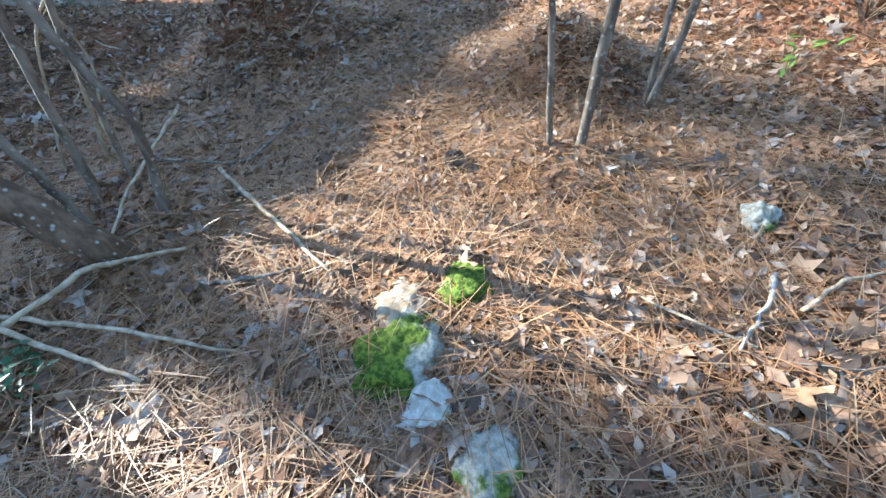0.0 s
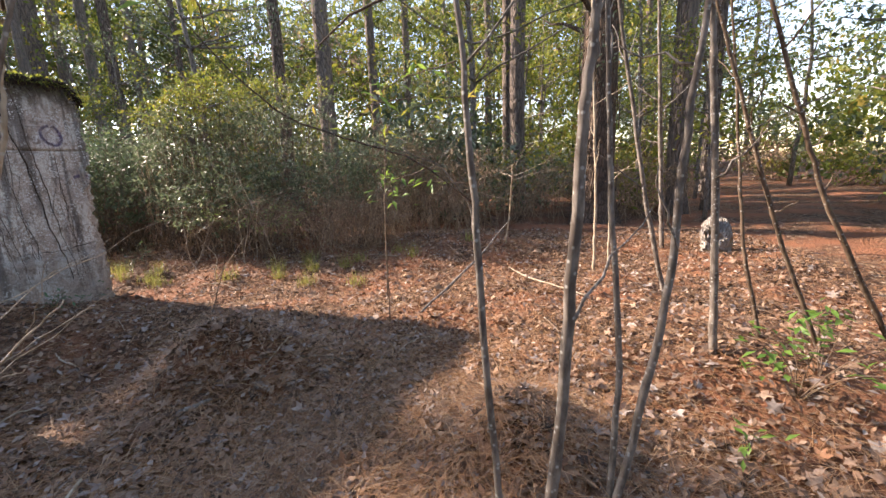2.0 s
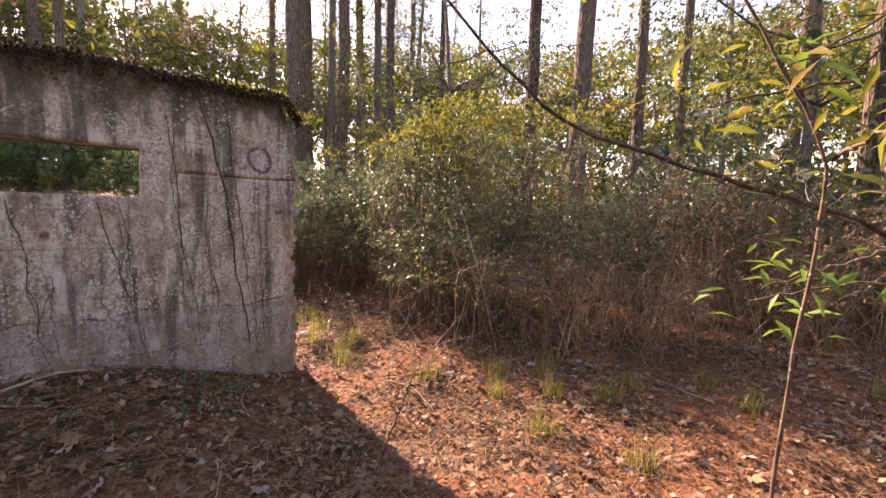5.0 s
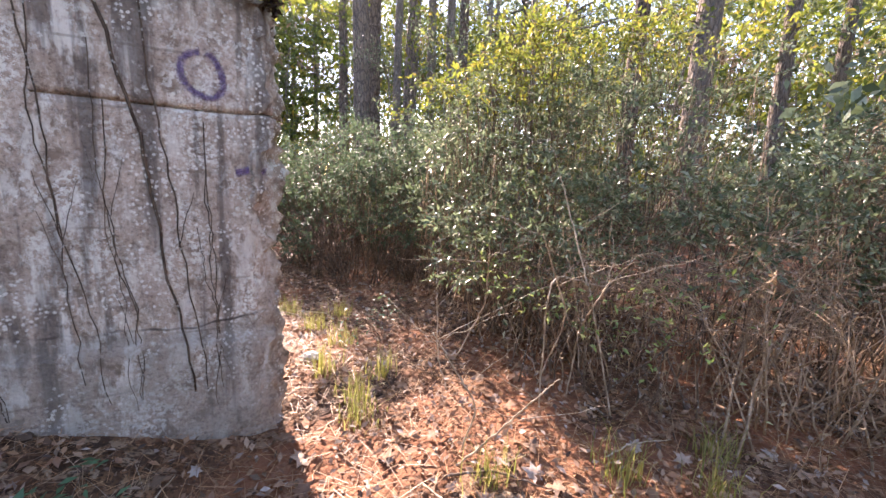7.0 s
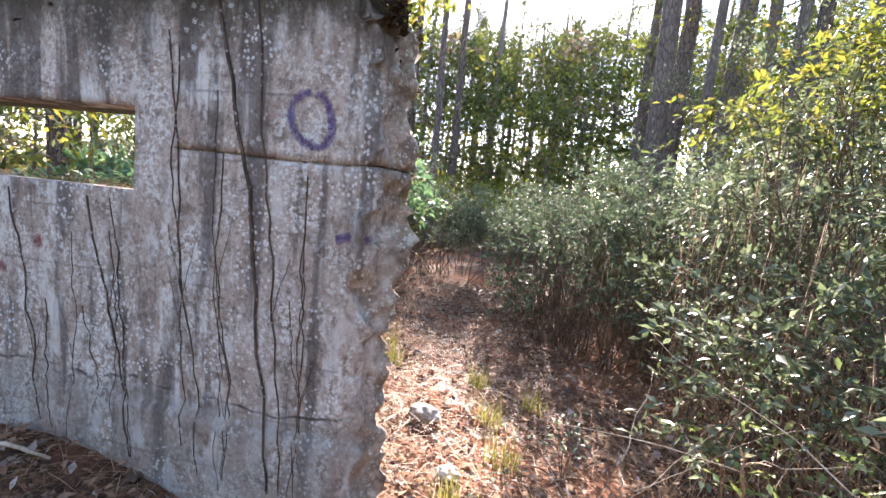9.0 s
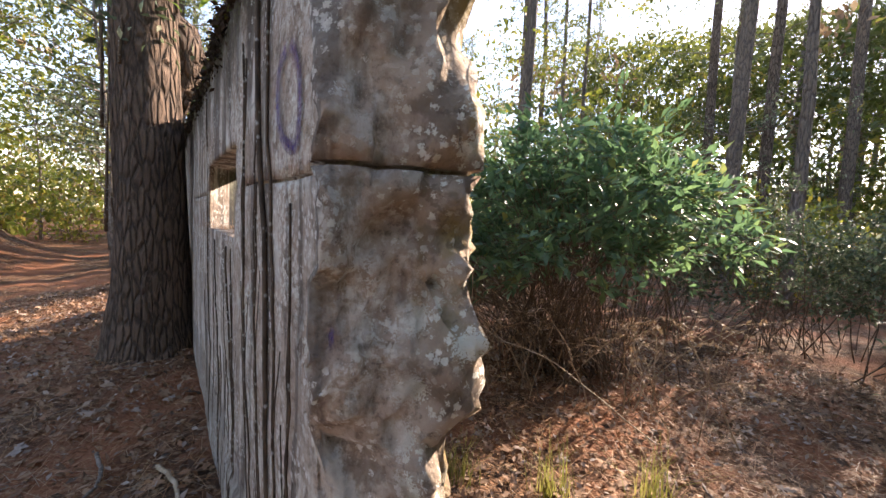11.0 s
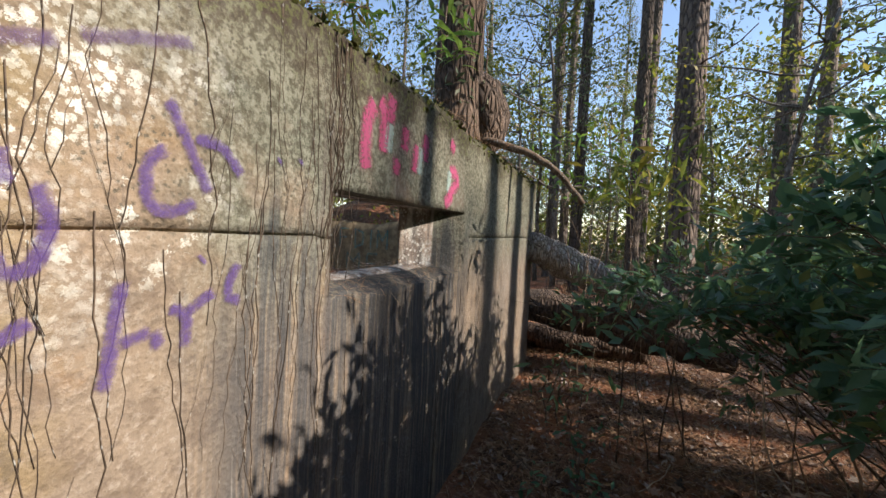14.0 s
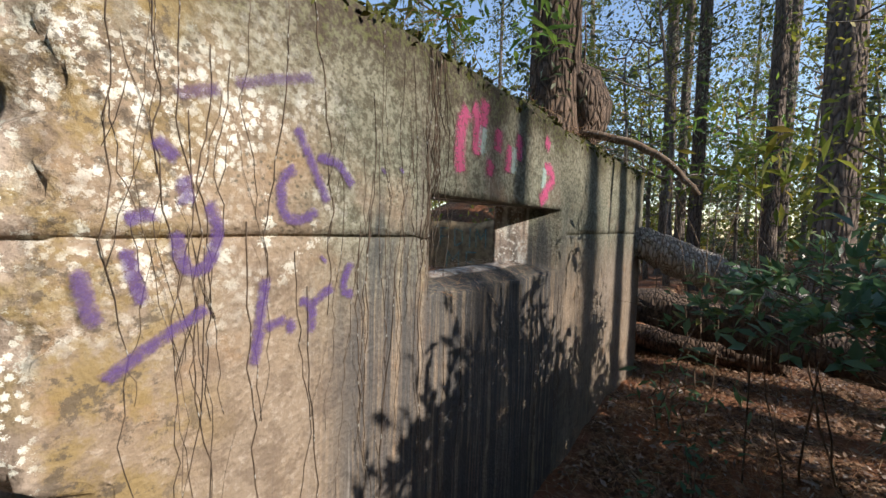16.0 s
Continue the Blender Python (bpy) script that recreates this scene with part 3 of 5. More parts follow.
stroke("purple_ring", [[(-.288, 1.72), (-.35, 1.7), (-.373, 1.648), (-.36, 1.6), (-.333, 1.562), (-.271, 1.539), (-.232, 1.56), (-.219, 1.6), (-.228, 1.66), (-.255, 1.7), (-.288, 1.72)]], .022, PURPLE, "faded purple sprayed ring on shaded concrete", -1)
stroke("purple_blot", [[(-.2, 1.245), (-.15, 1.265), (-.097, 1.271), (-.062, 1.255)], [(-.13, 1.25), (-.09, 1.23)]], .026, PURPLE, "dark purple paint blot near the broken edge", -1)
stroke("red_mark", [[(-1.47, 1.1), (-1.43, 1.095), (-1.4, 1.11)], [(-1.66, .98), (-1.59, .97)]], .035, RED, "small faded red paint mark", -1)

# ---- stems of creeper on the wall ----
rnd = random.Random(5)


def creeper(x0, z0, x1, z1, r, side, label):
    pts, k = [], 26
    drift = 0.0
    for i in range(k):
        t = i / (k - 1)
        drift += rnd.uniform(-.013, .013)
        x, z = x0 + (x1 - x0) * t + drift * min(1, 4 * t), z0 + (z1 - z0) * t
        y = back_y(x, z) + r * .6 if side > 0 else front_y(x, z) - r * .6
        pts.append((x, y, z))
    r *= .6 if side < 0 else .46
    g = Geo().tube(pts, [r, r * .9, r * .6], 5)
    for _ in range(rnd.randint(0, 2)):
        i = rnd.randint(9, k - 6)
        a = np.array(pts[i])
        w = rnd.choice((-1, 1))
        side_pts = [a + np.array([w * .011 * s + rnd.uniform(-.006, .006), .001 * side, .045 * s]) for s in range(6)]
        g.tube(side_pts, [r * .6, r * .35], 4)
    return single("creeper_stem", g, VINE, label, "vine", "creeper stems on the wall")


for x0, z0, x1, z1, r in ((-.68, 2.1, -.4, .3, .011), (-.52, 2.08, -.33, .3, .006), (-1.2, 1.3, -1.0, .3, .006), (-1.95, 2.0, -1.86, .35, .006), (-1.58, 1.3, -1.5, .35, .005), (-.3, 1.45, -.25, .3, .004), (-.85, 1.9, -.72, .3, .005), (-1.1, 1.3, -1.02, .3, .004), (-.62, 1.5, -.55, .3, .004)):
    creeper(x0, z0, x1, z1, r, -1, "dark climbing stem clinging to shaded concrete")
for k in range(11):
    x = -.15 - 2.2 * rnd.random() ** 1.2
    top = rnd.uniform(1.0, 2.05) if not -2.2 < x < -.95 else rnd.uniform(.8, 1.28)
    creeper(x, top, x + rnd.uniform(0, .12), rnd.uniform(.2, .5), rnd.uniform(.0025, .0045), -1, "thin dark climbing stem on shaded concrete")
for k in range(46):
    x = -.12 - .85 * rnd.random() if k < 34 else -1.0 - 1.6 * rnd.random()
    top = rnd.uniform(1.35, 2.12) if x > -.97 else rnd.uniform(1.0, 1.27)
    creeper(x, top, x + rnd.uniform(-.03, .03), max(.1, top - rnd.uniform(.5, 1.3)), rnd.uniform(.0014, .0032), 1, "thin dry creeper stem hanging on sunlit concrete")
for k in range(14):
    x = -1.02 + rnd.uniform(-.05, .05)
    creeper(x, 2.1, x + rnd.uniform(-.03, .03), rnd.uniform(1.3, 1.7), rnd.uniform(.002, .004), 1, "thin dry creeper stem beside the loophole")


# ---- moss, straw and leaves on the crest and the sill ----
def crest_cover():
    rs = np.random.RandomState(8)
    g = Geo()
    n = 2600
    x = -LONG * rs.uniform(0, 1, n) ** 1.2
    y = rs.uniform(-.01, THICK + .01, n)
    z = np.array([shaped(a, min(max(b, 0), THICK), TALL)[2] for a, b in zip(x, y)])
    g.scatter(CARD_V, CARD_F, np.stack([x - .03, y, z - .01], 1), rs.uniform(.02, .05, n), turns(n, .9, rs))
    single("moss_crest", g, MOSS, "green and brown moss along the wall's crest", "moss", kind="stuff", smooth=False)
    n = 500
    g = Geo()
    x = rs.uniform(-2.0, -1.02, n)
    y = rs.uniform(.0, THICK, n)
    g.scatter(NEED_V, NEED_F, np.stack([x, y, 1.352 - .07 * (y / THICK) ** 1.5 + rs.uniform(0, .012, n)], 1), rs.uniform(.08, .15, n), turns(n, .16, rs))
    n = 700
    x = -LONG * rs.uniform(.15, 1, n)
    g.scatter(NEED_V, NEED_F, np.stack([x, rs.uniform(.05, .2, n), np.full(n, TALL + .0)], 1), rs.uniform(.08, .18, n), turns(n, .5, rs))
    single("straw_on_wall", g, STRAW, "pine straw caught on the sill and crest", "pine straw", kind="stuff", smooth=False)
    g = Geo()
    n = 900
    x = rs.normal(0, .13, n) + rs.choice([-.12, -.3, -.22], n)
    y = rs.uniform(-.04, .2, n)
    z = np.array([shaped(min(a, 0), min(max(b, 0), THICK), TALL)[2] for a, b in zip(x, y)])
    g.scatter(LEAF_V, LEAF_F, np.stack([x, y, z], 1), rs.uniform(.02, .045, n), turns(n, .8, rs))
    h = Geo()
    m = 4200
    hx = -LONG * rs.uniform(0, 1, m) ** 1.5
    lump = .5 + .5 * np.sin(hx * 5.1) * np.sin(hx * 2.3 + 1)
    dz = -np.abs(rs.normal(0, .025 + .04 * lump, m))
    hz = np.array([shaped(q, .0, TALL)[2] for q in hx]) + dz + .03
    h.scatter(CARD_V, CARD_F, np.stack([np.minimum(hx, -.02), rs.uniform(-.025, .02, m), hz], 1), rs.uniform(.015, .04, m), turns(m, 1.0, rs))
    m = 260
    hx = -LONG * rs.uniform(0, 1, m) ** 1.6
    hang = np.array([np.array(Euler((rs.uniform(-2.0, -1.3), rs.uniform(-.5, .5), rs.uniform(-.6, .6))).to_matrix()) for _ in range(m)])
    h.scatter(NEED_V, NEED_F, np.stack([hx - .02, rs.uniform(-.05, -.015, m), np.full(m, TALL - .04) + rs.uniform(-.05, .03, m)], 1), rs.uniform(.08, .2, m), hang)
    single("humus_crest", h, HUMUS, "dark shaggy humus and roots hanging over the crest", "moss", kind="stuff", smooth=False)
    single("crest_plants", g, SUNNY, "small yellow-green plants on the wall's crest", "moss", kind="stuff")


crest_cover()


# ---- the far, lower wall with cyan paint ----
def far_wall():
    g = Geo()
    n = 22
    prof = [(-.2, -.3), (-.2, 1.35), (-.1, 1.62), (.1, 1.66), (.2, 1.4), (.2, -.3)]
    ring = []
    for i in range(n):
        y = -7.2 + 4.0 * i / (n - 1)
        for px, pz in prof:
            ring.append((-9.8 + px + rough(y, px, pz, 1.5, .06), y, pz + (rough(y, 1, px, 1.2, .12) if pz > 1 else 0)))
    m = len(prof)
    q = [[i * m + j, i * m + j + 1, (i + 1) * m + j + 1, (i + 1) * m + j] for i in range(n - 1) for j in range(m - 1)]
    q += [list(range(m)), [(n - 1) * m + j for j in range(m)][::-1]]
    g.add(np.array(ring), q)
    tagged(new("wall_far", g.mesh("wall_far", OLD_WALL, True)), "low dark concrete wall with cyan graffiti", "wall", kind="structure")
    marks = [[(0, .5), (0, 0)], [(0, .5), (.28, .5)], [(0, .26), (.2, .26)], [(.5, .5), (.5, 0)], [(.5, .5), (.75, .4), (.75, .1), (.5, 0)], [(1.0, 0), (1.0, .5)],
             [(1.2, 0), (1.2, .5), (1.35, .2), (1.5, .5), (1.5, 0)], [(.25, -.7), (.25, -.15), (.45, -.4), (.65, -.15), (.65, -.7)], [(.9, -.15), (.9, -.7), (1.2, -.7)], [(.9, -.42), (1.15, -.42)], [(.9, -.15), (1.2, -.15)]]
    ob = thing("cyan_graffiti", "cyan painted letters on the far wall", "graffiti")
    for line in marks:
        verts, faces, soft = [], [], []
        for a, b in zip(line, line[1:]):
            a, b = np.array(a), np.array(b)
            d = (b - a) / np.linalg.norm(b - a)
            w = np.array([-d[1], d[0]]) * .055
            base = len(verts)
            for p, e in ((a - d * .04, 0), (a, 1), (b, 1), (b + d * .04, 0)):
                for s, val in ((-1, 0), (0, 1), (1, 0)):
                    q2 = p + w * s
                    verts.append((-9.53, -5.9 + q2[0], .95 + q2[1]))
                    soft.append(val * e)
            faces += [[base + 3 * i + j, base + 3 * i + j + 1, base + 3 * i + j + 4, base + 3 * i + j + 3] for i in range(3) for j in range(2)]
        me = Geo().add(np.array(verts), faces).mesh("paint_stroke", CYAN)
        me.attributes.new("soft", 'FLOAT', 'POINT').data.foreach_set("value", soft)
        new("paint_stroke", me).parent = ob


far_wall()


# ---- trees ----
def pine_meshes(h, r, crown, seed):
    rs, rr = np.random.RandomState(seed), random.Random(seed)
    trunk = Geo()
    zz = np.r_[0, .12, .35, .8, np.linspace(1.6, h, 14)]
    lean = np.cumsum(rs.normal(0, .035, (len(zz), 2)), 0) * np.linspace(0, 1, len(zz))[:, None] * 1.6
    pts = np.stack([lean[:, 0], lean[:, 1], zz - .15], 1)
    rad = r * np.interp(zz, [0, .12, .35, .8, h * .6, h], [1.55, 1.35, 1.15, 1.02, .72, .1])
    trunk.tube(pts, rad, 12, .05)
    crown_g, limbs = Geo(), trunk
    tips = []
    n = 44
    for k in range(n):
        z = crown + (h - crown) * (k / n) ** .9
        reach = (1 - .75 * (z - crown) / (h - crown)) * rr.uniform(1.0, 2.5)
        a = rr.uniform(0, 6.283)
        p0 = np.array([np.interp(z, pts[:, 2], pts[:, 0]), np.interp(z, pts[:, 2], pts[:, 1]), z])
        d = np.array([math.cos(a), math.sin(a), rr.uniform(-.1, .45)])
        line = bend([p0, p0 + d * reach * .5, p0 + d * reach + (0, 0, .25)], 4, .04, rr)
        limbs.tube(line, [.035, .012], 3)
        for t in np.linspace(.35, 1, 7):
            tips.append(p0 + d * reach * t + rs.normal(0, .16, 3) + (0, 0, .1))
    for k in range(rr.randint(2, 6)):
        z, a = rr.uniform(2.6, crown), rr.uniform(0, 6.28)
        p0 = np.array([np.interp(z, pts[:, 2], pts[:, 0]), np.interp(z, pts[:, 2], pts[:, 1]), z])
        limbs.tube(bend([p0, p0 + np.array([math.cos(a), math.sin(a), rr.uniform(-.3, .4)]) * rr.uniform(.3, 1.3)], 5, .04, rr), [.025, .008], 4)
    tips = np.repeat(np.array(tips), 4, 0)
    m = len(tips)
    crown_g.scatter([(-.02, 0, 0), (.02, 0, 0), (.035, .6, 0), (0, 1, -.05), (-.035, .6, 0)], [(0, 1, 2, 3, 4)], tips + rs.normal(0, .14, (m, 3)), rs.uniform(.3, .6, m), turns(m, .8, rs))
    return trunk.mesh("trunk", PINE_BARK, True), crown_g.mesh("crown", NEEDLE)


def tree_from(name, meshes, label, group, x, y, s=1.0, turn=0.0, girth=1.0):
    ob = thing(name, label, "tree", group)
    for nm, me in zip(("trunk", "crown"), meshes):
        p = new(nm, me)
        p.parent = ob
    ob.matrix_basis = Matrix.LocRotScale((x, y, float(gz(x, y))), Euler((0, 0, turn)), (s * girth, s * girth, s))
    return ob


PINES = {9: [pine_meshes(19, .2, 8.5, 11), pine_meshes(22, .2, 10, 12)], 13: [pine_meshes(22, .2, 13, 13), pine_meshes(24, .2, 14.5, 14)], 18: [pine_meshes(27, .2, 19, 15)]}
placed = []


def pine(x, y, r, label="tall straight pine with grey-brown plated bark", group="pines", keep=False):
    lane = x + .052 * y
    if 2 < y < 43 and -5.0 < lane < 3.3 and not keep:
        return
    need = .56 * max(0.0, y) + 3.5 if -7 < lane < 6 else 0
    pick = 9 if need < 8.5 else 13 if need < 13 else 18
    pick = 13 if y > 43 else pick
    tree_from("pine_tree", rnd.choice(PINES[pick]), label, group, x, y, 1.0, rnd.uniform(0, 6.28), r / .2)
    placed.append((x, y))


for x, y, r in ((-9.3, 2.4, .29), (-13.0, 1.75, .2), (-12.3, 4.9, .22), (-13.6, -.66, .17), (-14.6, -.35, .15), (8.4, 5.2, .2), (9.3, 4.1, .27), (11, 3.2, .17), (9.6, -2.2, .22), (10.4, -1.7, .16), (7.1, -6.0, .2),
                (4.05, 12.6, .3), (5.0, 14.4, .3), (5.9, 13.0, .27), (-4.6, 13, .2), (-5.4, 18, .2), (-4.0, 22, .22), (-3.3, 34, .25), (5.2, 20, .2), (6.2, 24, .2), (7.5, 14.5, .22), (-2.6, 46, .3), (6.2, 34, .25), (-10.6, 6.6, .2), (-16.8, 7.2, .24), (-8.0, 8.2, .16)):
    pine(x, y, r, keep=True)
spot = random.Random(21)
while len(placed) < 108:
    a, d = spot.uniform(0, 6.283), 8.5 + 44 * spot.random() ** 1.15
    x, y = d * math.cos(a), d * math.sin(a)
    if min(math.hypot(x - px, y - py) for px, py in placed) < 1.2 or (y < -9 and spot.random() < .6) or (x < -6 and abs(y - 2) < 11 and spot.random() < .65):
        continue
    pine(x, y, spot.choice((.1, .13, .16, .19, .22)))


for k in range(40):
    y = spot.uniform(43, 62)
    pine(spot.uniform(-9, 9) - .052 * y, y, spot.choice((.15, .2, .25)))


def old_tree(x, y, r, h, seed, vines, label, burl=None):
    rs, rr = np.random.RandomState(seed), random.Random(seed)
    ob = thing("old_tree", label, "tree")
    z0 = float(gz(x, y))
    zz = np.r_[-.2, 0, .2, .5, 1.0, np.linspace(1.6, h, 16)]
    trunk = Geo().tube(np.stack([x + .05 * np.sin(zz * .9), y + .04 * np.sin(zz * .7 + 1), z0 + zz], 1), r * np.interp(zz, [-.2, 0, .3, 1, h], [1.7, 1.45, 1.15, 1.0, .45]), 22, .06)
    for k in range(10):
        z, a = rr.uniform(3.2, h), rr.uniform(0, 6.28)
        p = np.array([x, y, z0 + z])
        trunk.tube(bend([p, p + np.array([math.cos(a), math.sin(a), .4]) * rr.uniform(.8, 2)], 7, .05, rr), [.06, .015], 5)
    part("trunk", trunk, DARK_BARK, ob)
    shag = Geo()
    for k in range(vines):
        a, z = rr.uniform(0, 6.28), rr.uniform(.2, 4.2)
        ln = rr.uniform(.3, 1.1)
        p = [(x + (r * 1.04 + .03 * math.sin(s * 2)) * math.cos(a + .05 * s), y + (r * 1.04) * math.sin(a + .05 * s), z0 + z + ln * s / 6) for s in range(7)]
        shag.tube(p, [.012, .006], 4)
    if burl:
        part("burl", Geo().tube(bend(burl, 9, .015, rr), [.06, .15, .2, .17, .05], 14, .12), DARK_BARK, ob, "swollen burl with shaggy bark")
    tagged(part("vine_cover", shag, BROWN_TWIG, ob, "shaggy dry vine stems"), kind="stuff")
    n = 1500
    a, z = rs.uniform(0, 6.28, n), rs.uniform(2.2, h, n)
    rad = r + np.abs(rs.normal(0, .5, n)) * np.clip((z - 2) / 4, .1, 1.4)
    lv = Geo().scatter(LEAF_V, LEAF_F, np.stack([x + rad * np.cos(a), y + rad * np.sin(a), z0 + z], 1), rs.uniform(.06, .11, n), turns(n, .8, rs))
    part("crown", lv, SHRUB, ob, "sparse dark green leaves")
    return ob


g = Geo().tube(bend([(-2.16, 9.5, -.1), (-2.12, 9.5, 3.5), (-2.18, 9.5, 7.3)], 16, .02, rnd), [.12, .1, .07], 10, .08)
single("dead_snag", g, PINE_BARK, "bare dead snag with a broken top", "tree")
old_tree(-3.42, -.3, .235, 9, 4, 20, "large dark-barked tree standing against the concrete wall", [(-3.45, -.12, 2.15), (-3.53, -.05, 2.35), (-3.55, -.03, 2.55), (-3.5, -.1, 2.8), (-3.45, -.2, 2.95)])
old_tree(5.9, -4.5, .34, 10, 6, 60, "stout dark trunk wrapped in shaggy dry vines")


def broad_meshes(h, spread, seed, count, size, material, low=.3):
    rs, rr = np.random.RandomState(seed), random.Random(seed)
    trunk, tips = Geo(), []
    line = bend([(0, 0, -.1), (rr.uniform(-.2, .2), rr.uniform(-.2, .2), h * .5), (rr.uniform(-.5, .5), rr.uniform(-.5, .5), h)], 12, .03, rr)
    trunk.tube(line, [.012 * h, .004 * h], 6)
    for k in range(16):
        i = rr.randint(int(len(line) * low), len(line) - 1)
        a = rr.uniform(0, 6.283)
        reach = spread * rr.uniform(.4, 1) * (1.1 - .5 * i / len(line))
        d = np.array([math.cos(a), math.sin(a), rr.uniform(.1, .6)]) * reach
        br = bend([line[i], line[i] + d * .5, line[i] + d], 6, .05, rr)
        trunk.tube(br, [.004 * h, .001 * h + .002], 4)
        tips += [br[3], br[4], br[5], br[5] + np.array([rr.gauss(0, .2), rr.gauss(0, .2), rr.gauss(0, .15)])]
    tips = np.array(tips)[rs.randint(0, len(tips), count)]
    lv = Geo().scatter(CARD_V, CARD_F, tips + rs.normal(0, .075 * spread, (count, 3)), rs.uniform(.6, 1.2, count) * size, turns(count, .7, rs))
    return trunk.mesh("trunk", GREY_TWIG, True), lv.mesh("crown", material)


UNDER = [broad_meshes(5.5, 2.6, 31, 1900, .095, SUNNY), broad_meshes(7, 3.0, 32, 2100, .09, SHRUB), broad_meshes(4, 2.2, 33, 1500, .085, SUNNY), broad_meshes(8, 3.6, 34, 2200, .1, SUNNY, .4), broad_meshes(6, 2.7, 35, 1900, .09, SHRUB)]
kinds = ["young broadleaf tree with yellow-green autumn leaves", "slender evergreen understorey tree with small leaves", "small yellowing sapling among pines", "tall thin tree with sunlit yellow-green leaves", "slender dark green understorey tree"]
for k in range(135):
    a, d = spot.uniform(0, 6.283), 8 + 26 * spot.random()
    x, y = d * math.cos(a), d * math.sin(a)
    if (-5.3 < x + .052 * y < 4 and 4 < y < 23) or (y < -8 and spot.random() < .5) or (abs(x + 9.6) < 1.2 and abs(y + 5) < 3) or (x < -5 and abs(y) < 2 and d < 10):
        continue
    v = spot.randrange(5)
    tree_from("understory_tree", UNDER[v], kinds[v], "understorey trees", x, y, spot.uniform(.7, 1.3), spot.uniform(0, 6.28))


for k in range(20):
    y = spot.uniform(24, 40)
    v = spot.randrange(5)
    tree_from("understory_tree", UNDER[v], kinds[v], "understorey trees", spot.uniform(-9, 8) - .052 * y, y, spot.uniform(.8, 1.25), spot.uniform(0, 6.28))


# ---- shrubs ----
def shrub(name, blobs, count, size, material, label, seed, stems=26, stem_mat=None, group="", shape=LEAF_V, clumps=60, spread=.14):
    """A shrub from stems and leaf clumps that fill a few rounded masses (x, y, z, radius, height radius)."""
    rs, rr = np.random.RandomState(seed), random.Random(seed)
    ob = thing(name, label, "shrub", group)
    cl = []
    while len(cl) < clumps:
        bx, by, bz, br, bh = blobs[rr.randrange(len(blobs))]
        v = rs.normal(0, 1, 3)
        v /= np.linalg.norm(v)
        v *= rr.uniform(.45, 1.0) ** .5
        p = np.array([bx + v[0] * br, by + v[1] * br, bz + v[2] * bh])
        if p[2] > float(gz(p[0], p[1])) + .12:
            cl.append(p)
    cl = np.array(cl)
    wood = Geo()
    for k in range(stems):
        bx, by, bz, br, bh = blobs[rr.randrange(len(blobs))]
        c = cl[rr.randrange(len(cl))]
        fx, fy = bx + rr.gauss(0, br * .4), by + rr.gauss(0, br * .4)
        foot = np.array([fx, fy, float(gz(fx, fy)) - .03])
        line = bend([foot, foot * .6 + c * .4 + (rr.gauss(0, .1), rr.gauss(0, .1), .12), c], 10, .015, rr)
        wood.tube(line, [rr.uniform(.0035, .009), .002], 5)
        for _ in range(2):
            i = rr.randint(3, 8)
            e = line[i] + np.array([rr.gauss(0, .25), rr.gauss(0, .25), rr.uniform(0, .3)])
            wood.tube(bend([line[i], e], 5, .01, rr), [.003, .001], 3)
    tagged(part("brushwood", wood, stem_mat or BROWN_TWIG, ob), kind="stuff")
    at = cl[rs.randint(0, len(cl), count)] + rs.normal(0, 1, (count, 3)) * (spread, spread, spread * .7)
    lv = Geo().scatter(shape, LEAF_F, at, rs.uniform(.6, 1.25, count) * size, turns(count, .75, rs))
    tagged(part("foliage", lv, material, ob), kind="stuff")
    return ob


def aligned(d, rs, loose):
    """Turning matrices that lay a leaf's length along the directions d."""
    y = d + rs.normal(0, loose, d.shape)
    y /= np.linalg.norm(y, axis=1)[:, None]
    x = np.cross(y, rs.normal(0, .5, d.shape) + (0, 0, 1))
    x /= np.linalg.norm(x, axis=1)[:, None]
    return np.stack([x, y, np.cross(x, y)], 2)


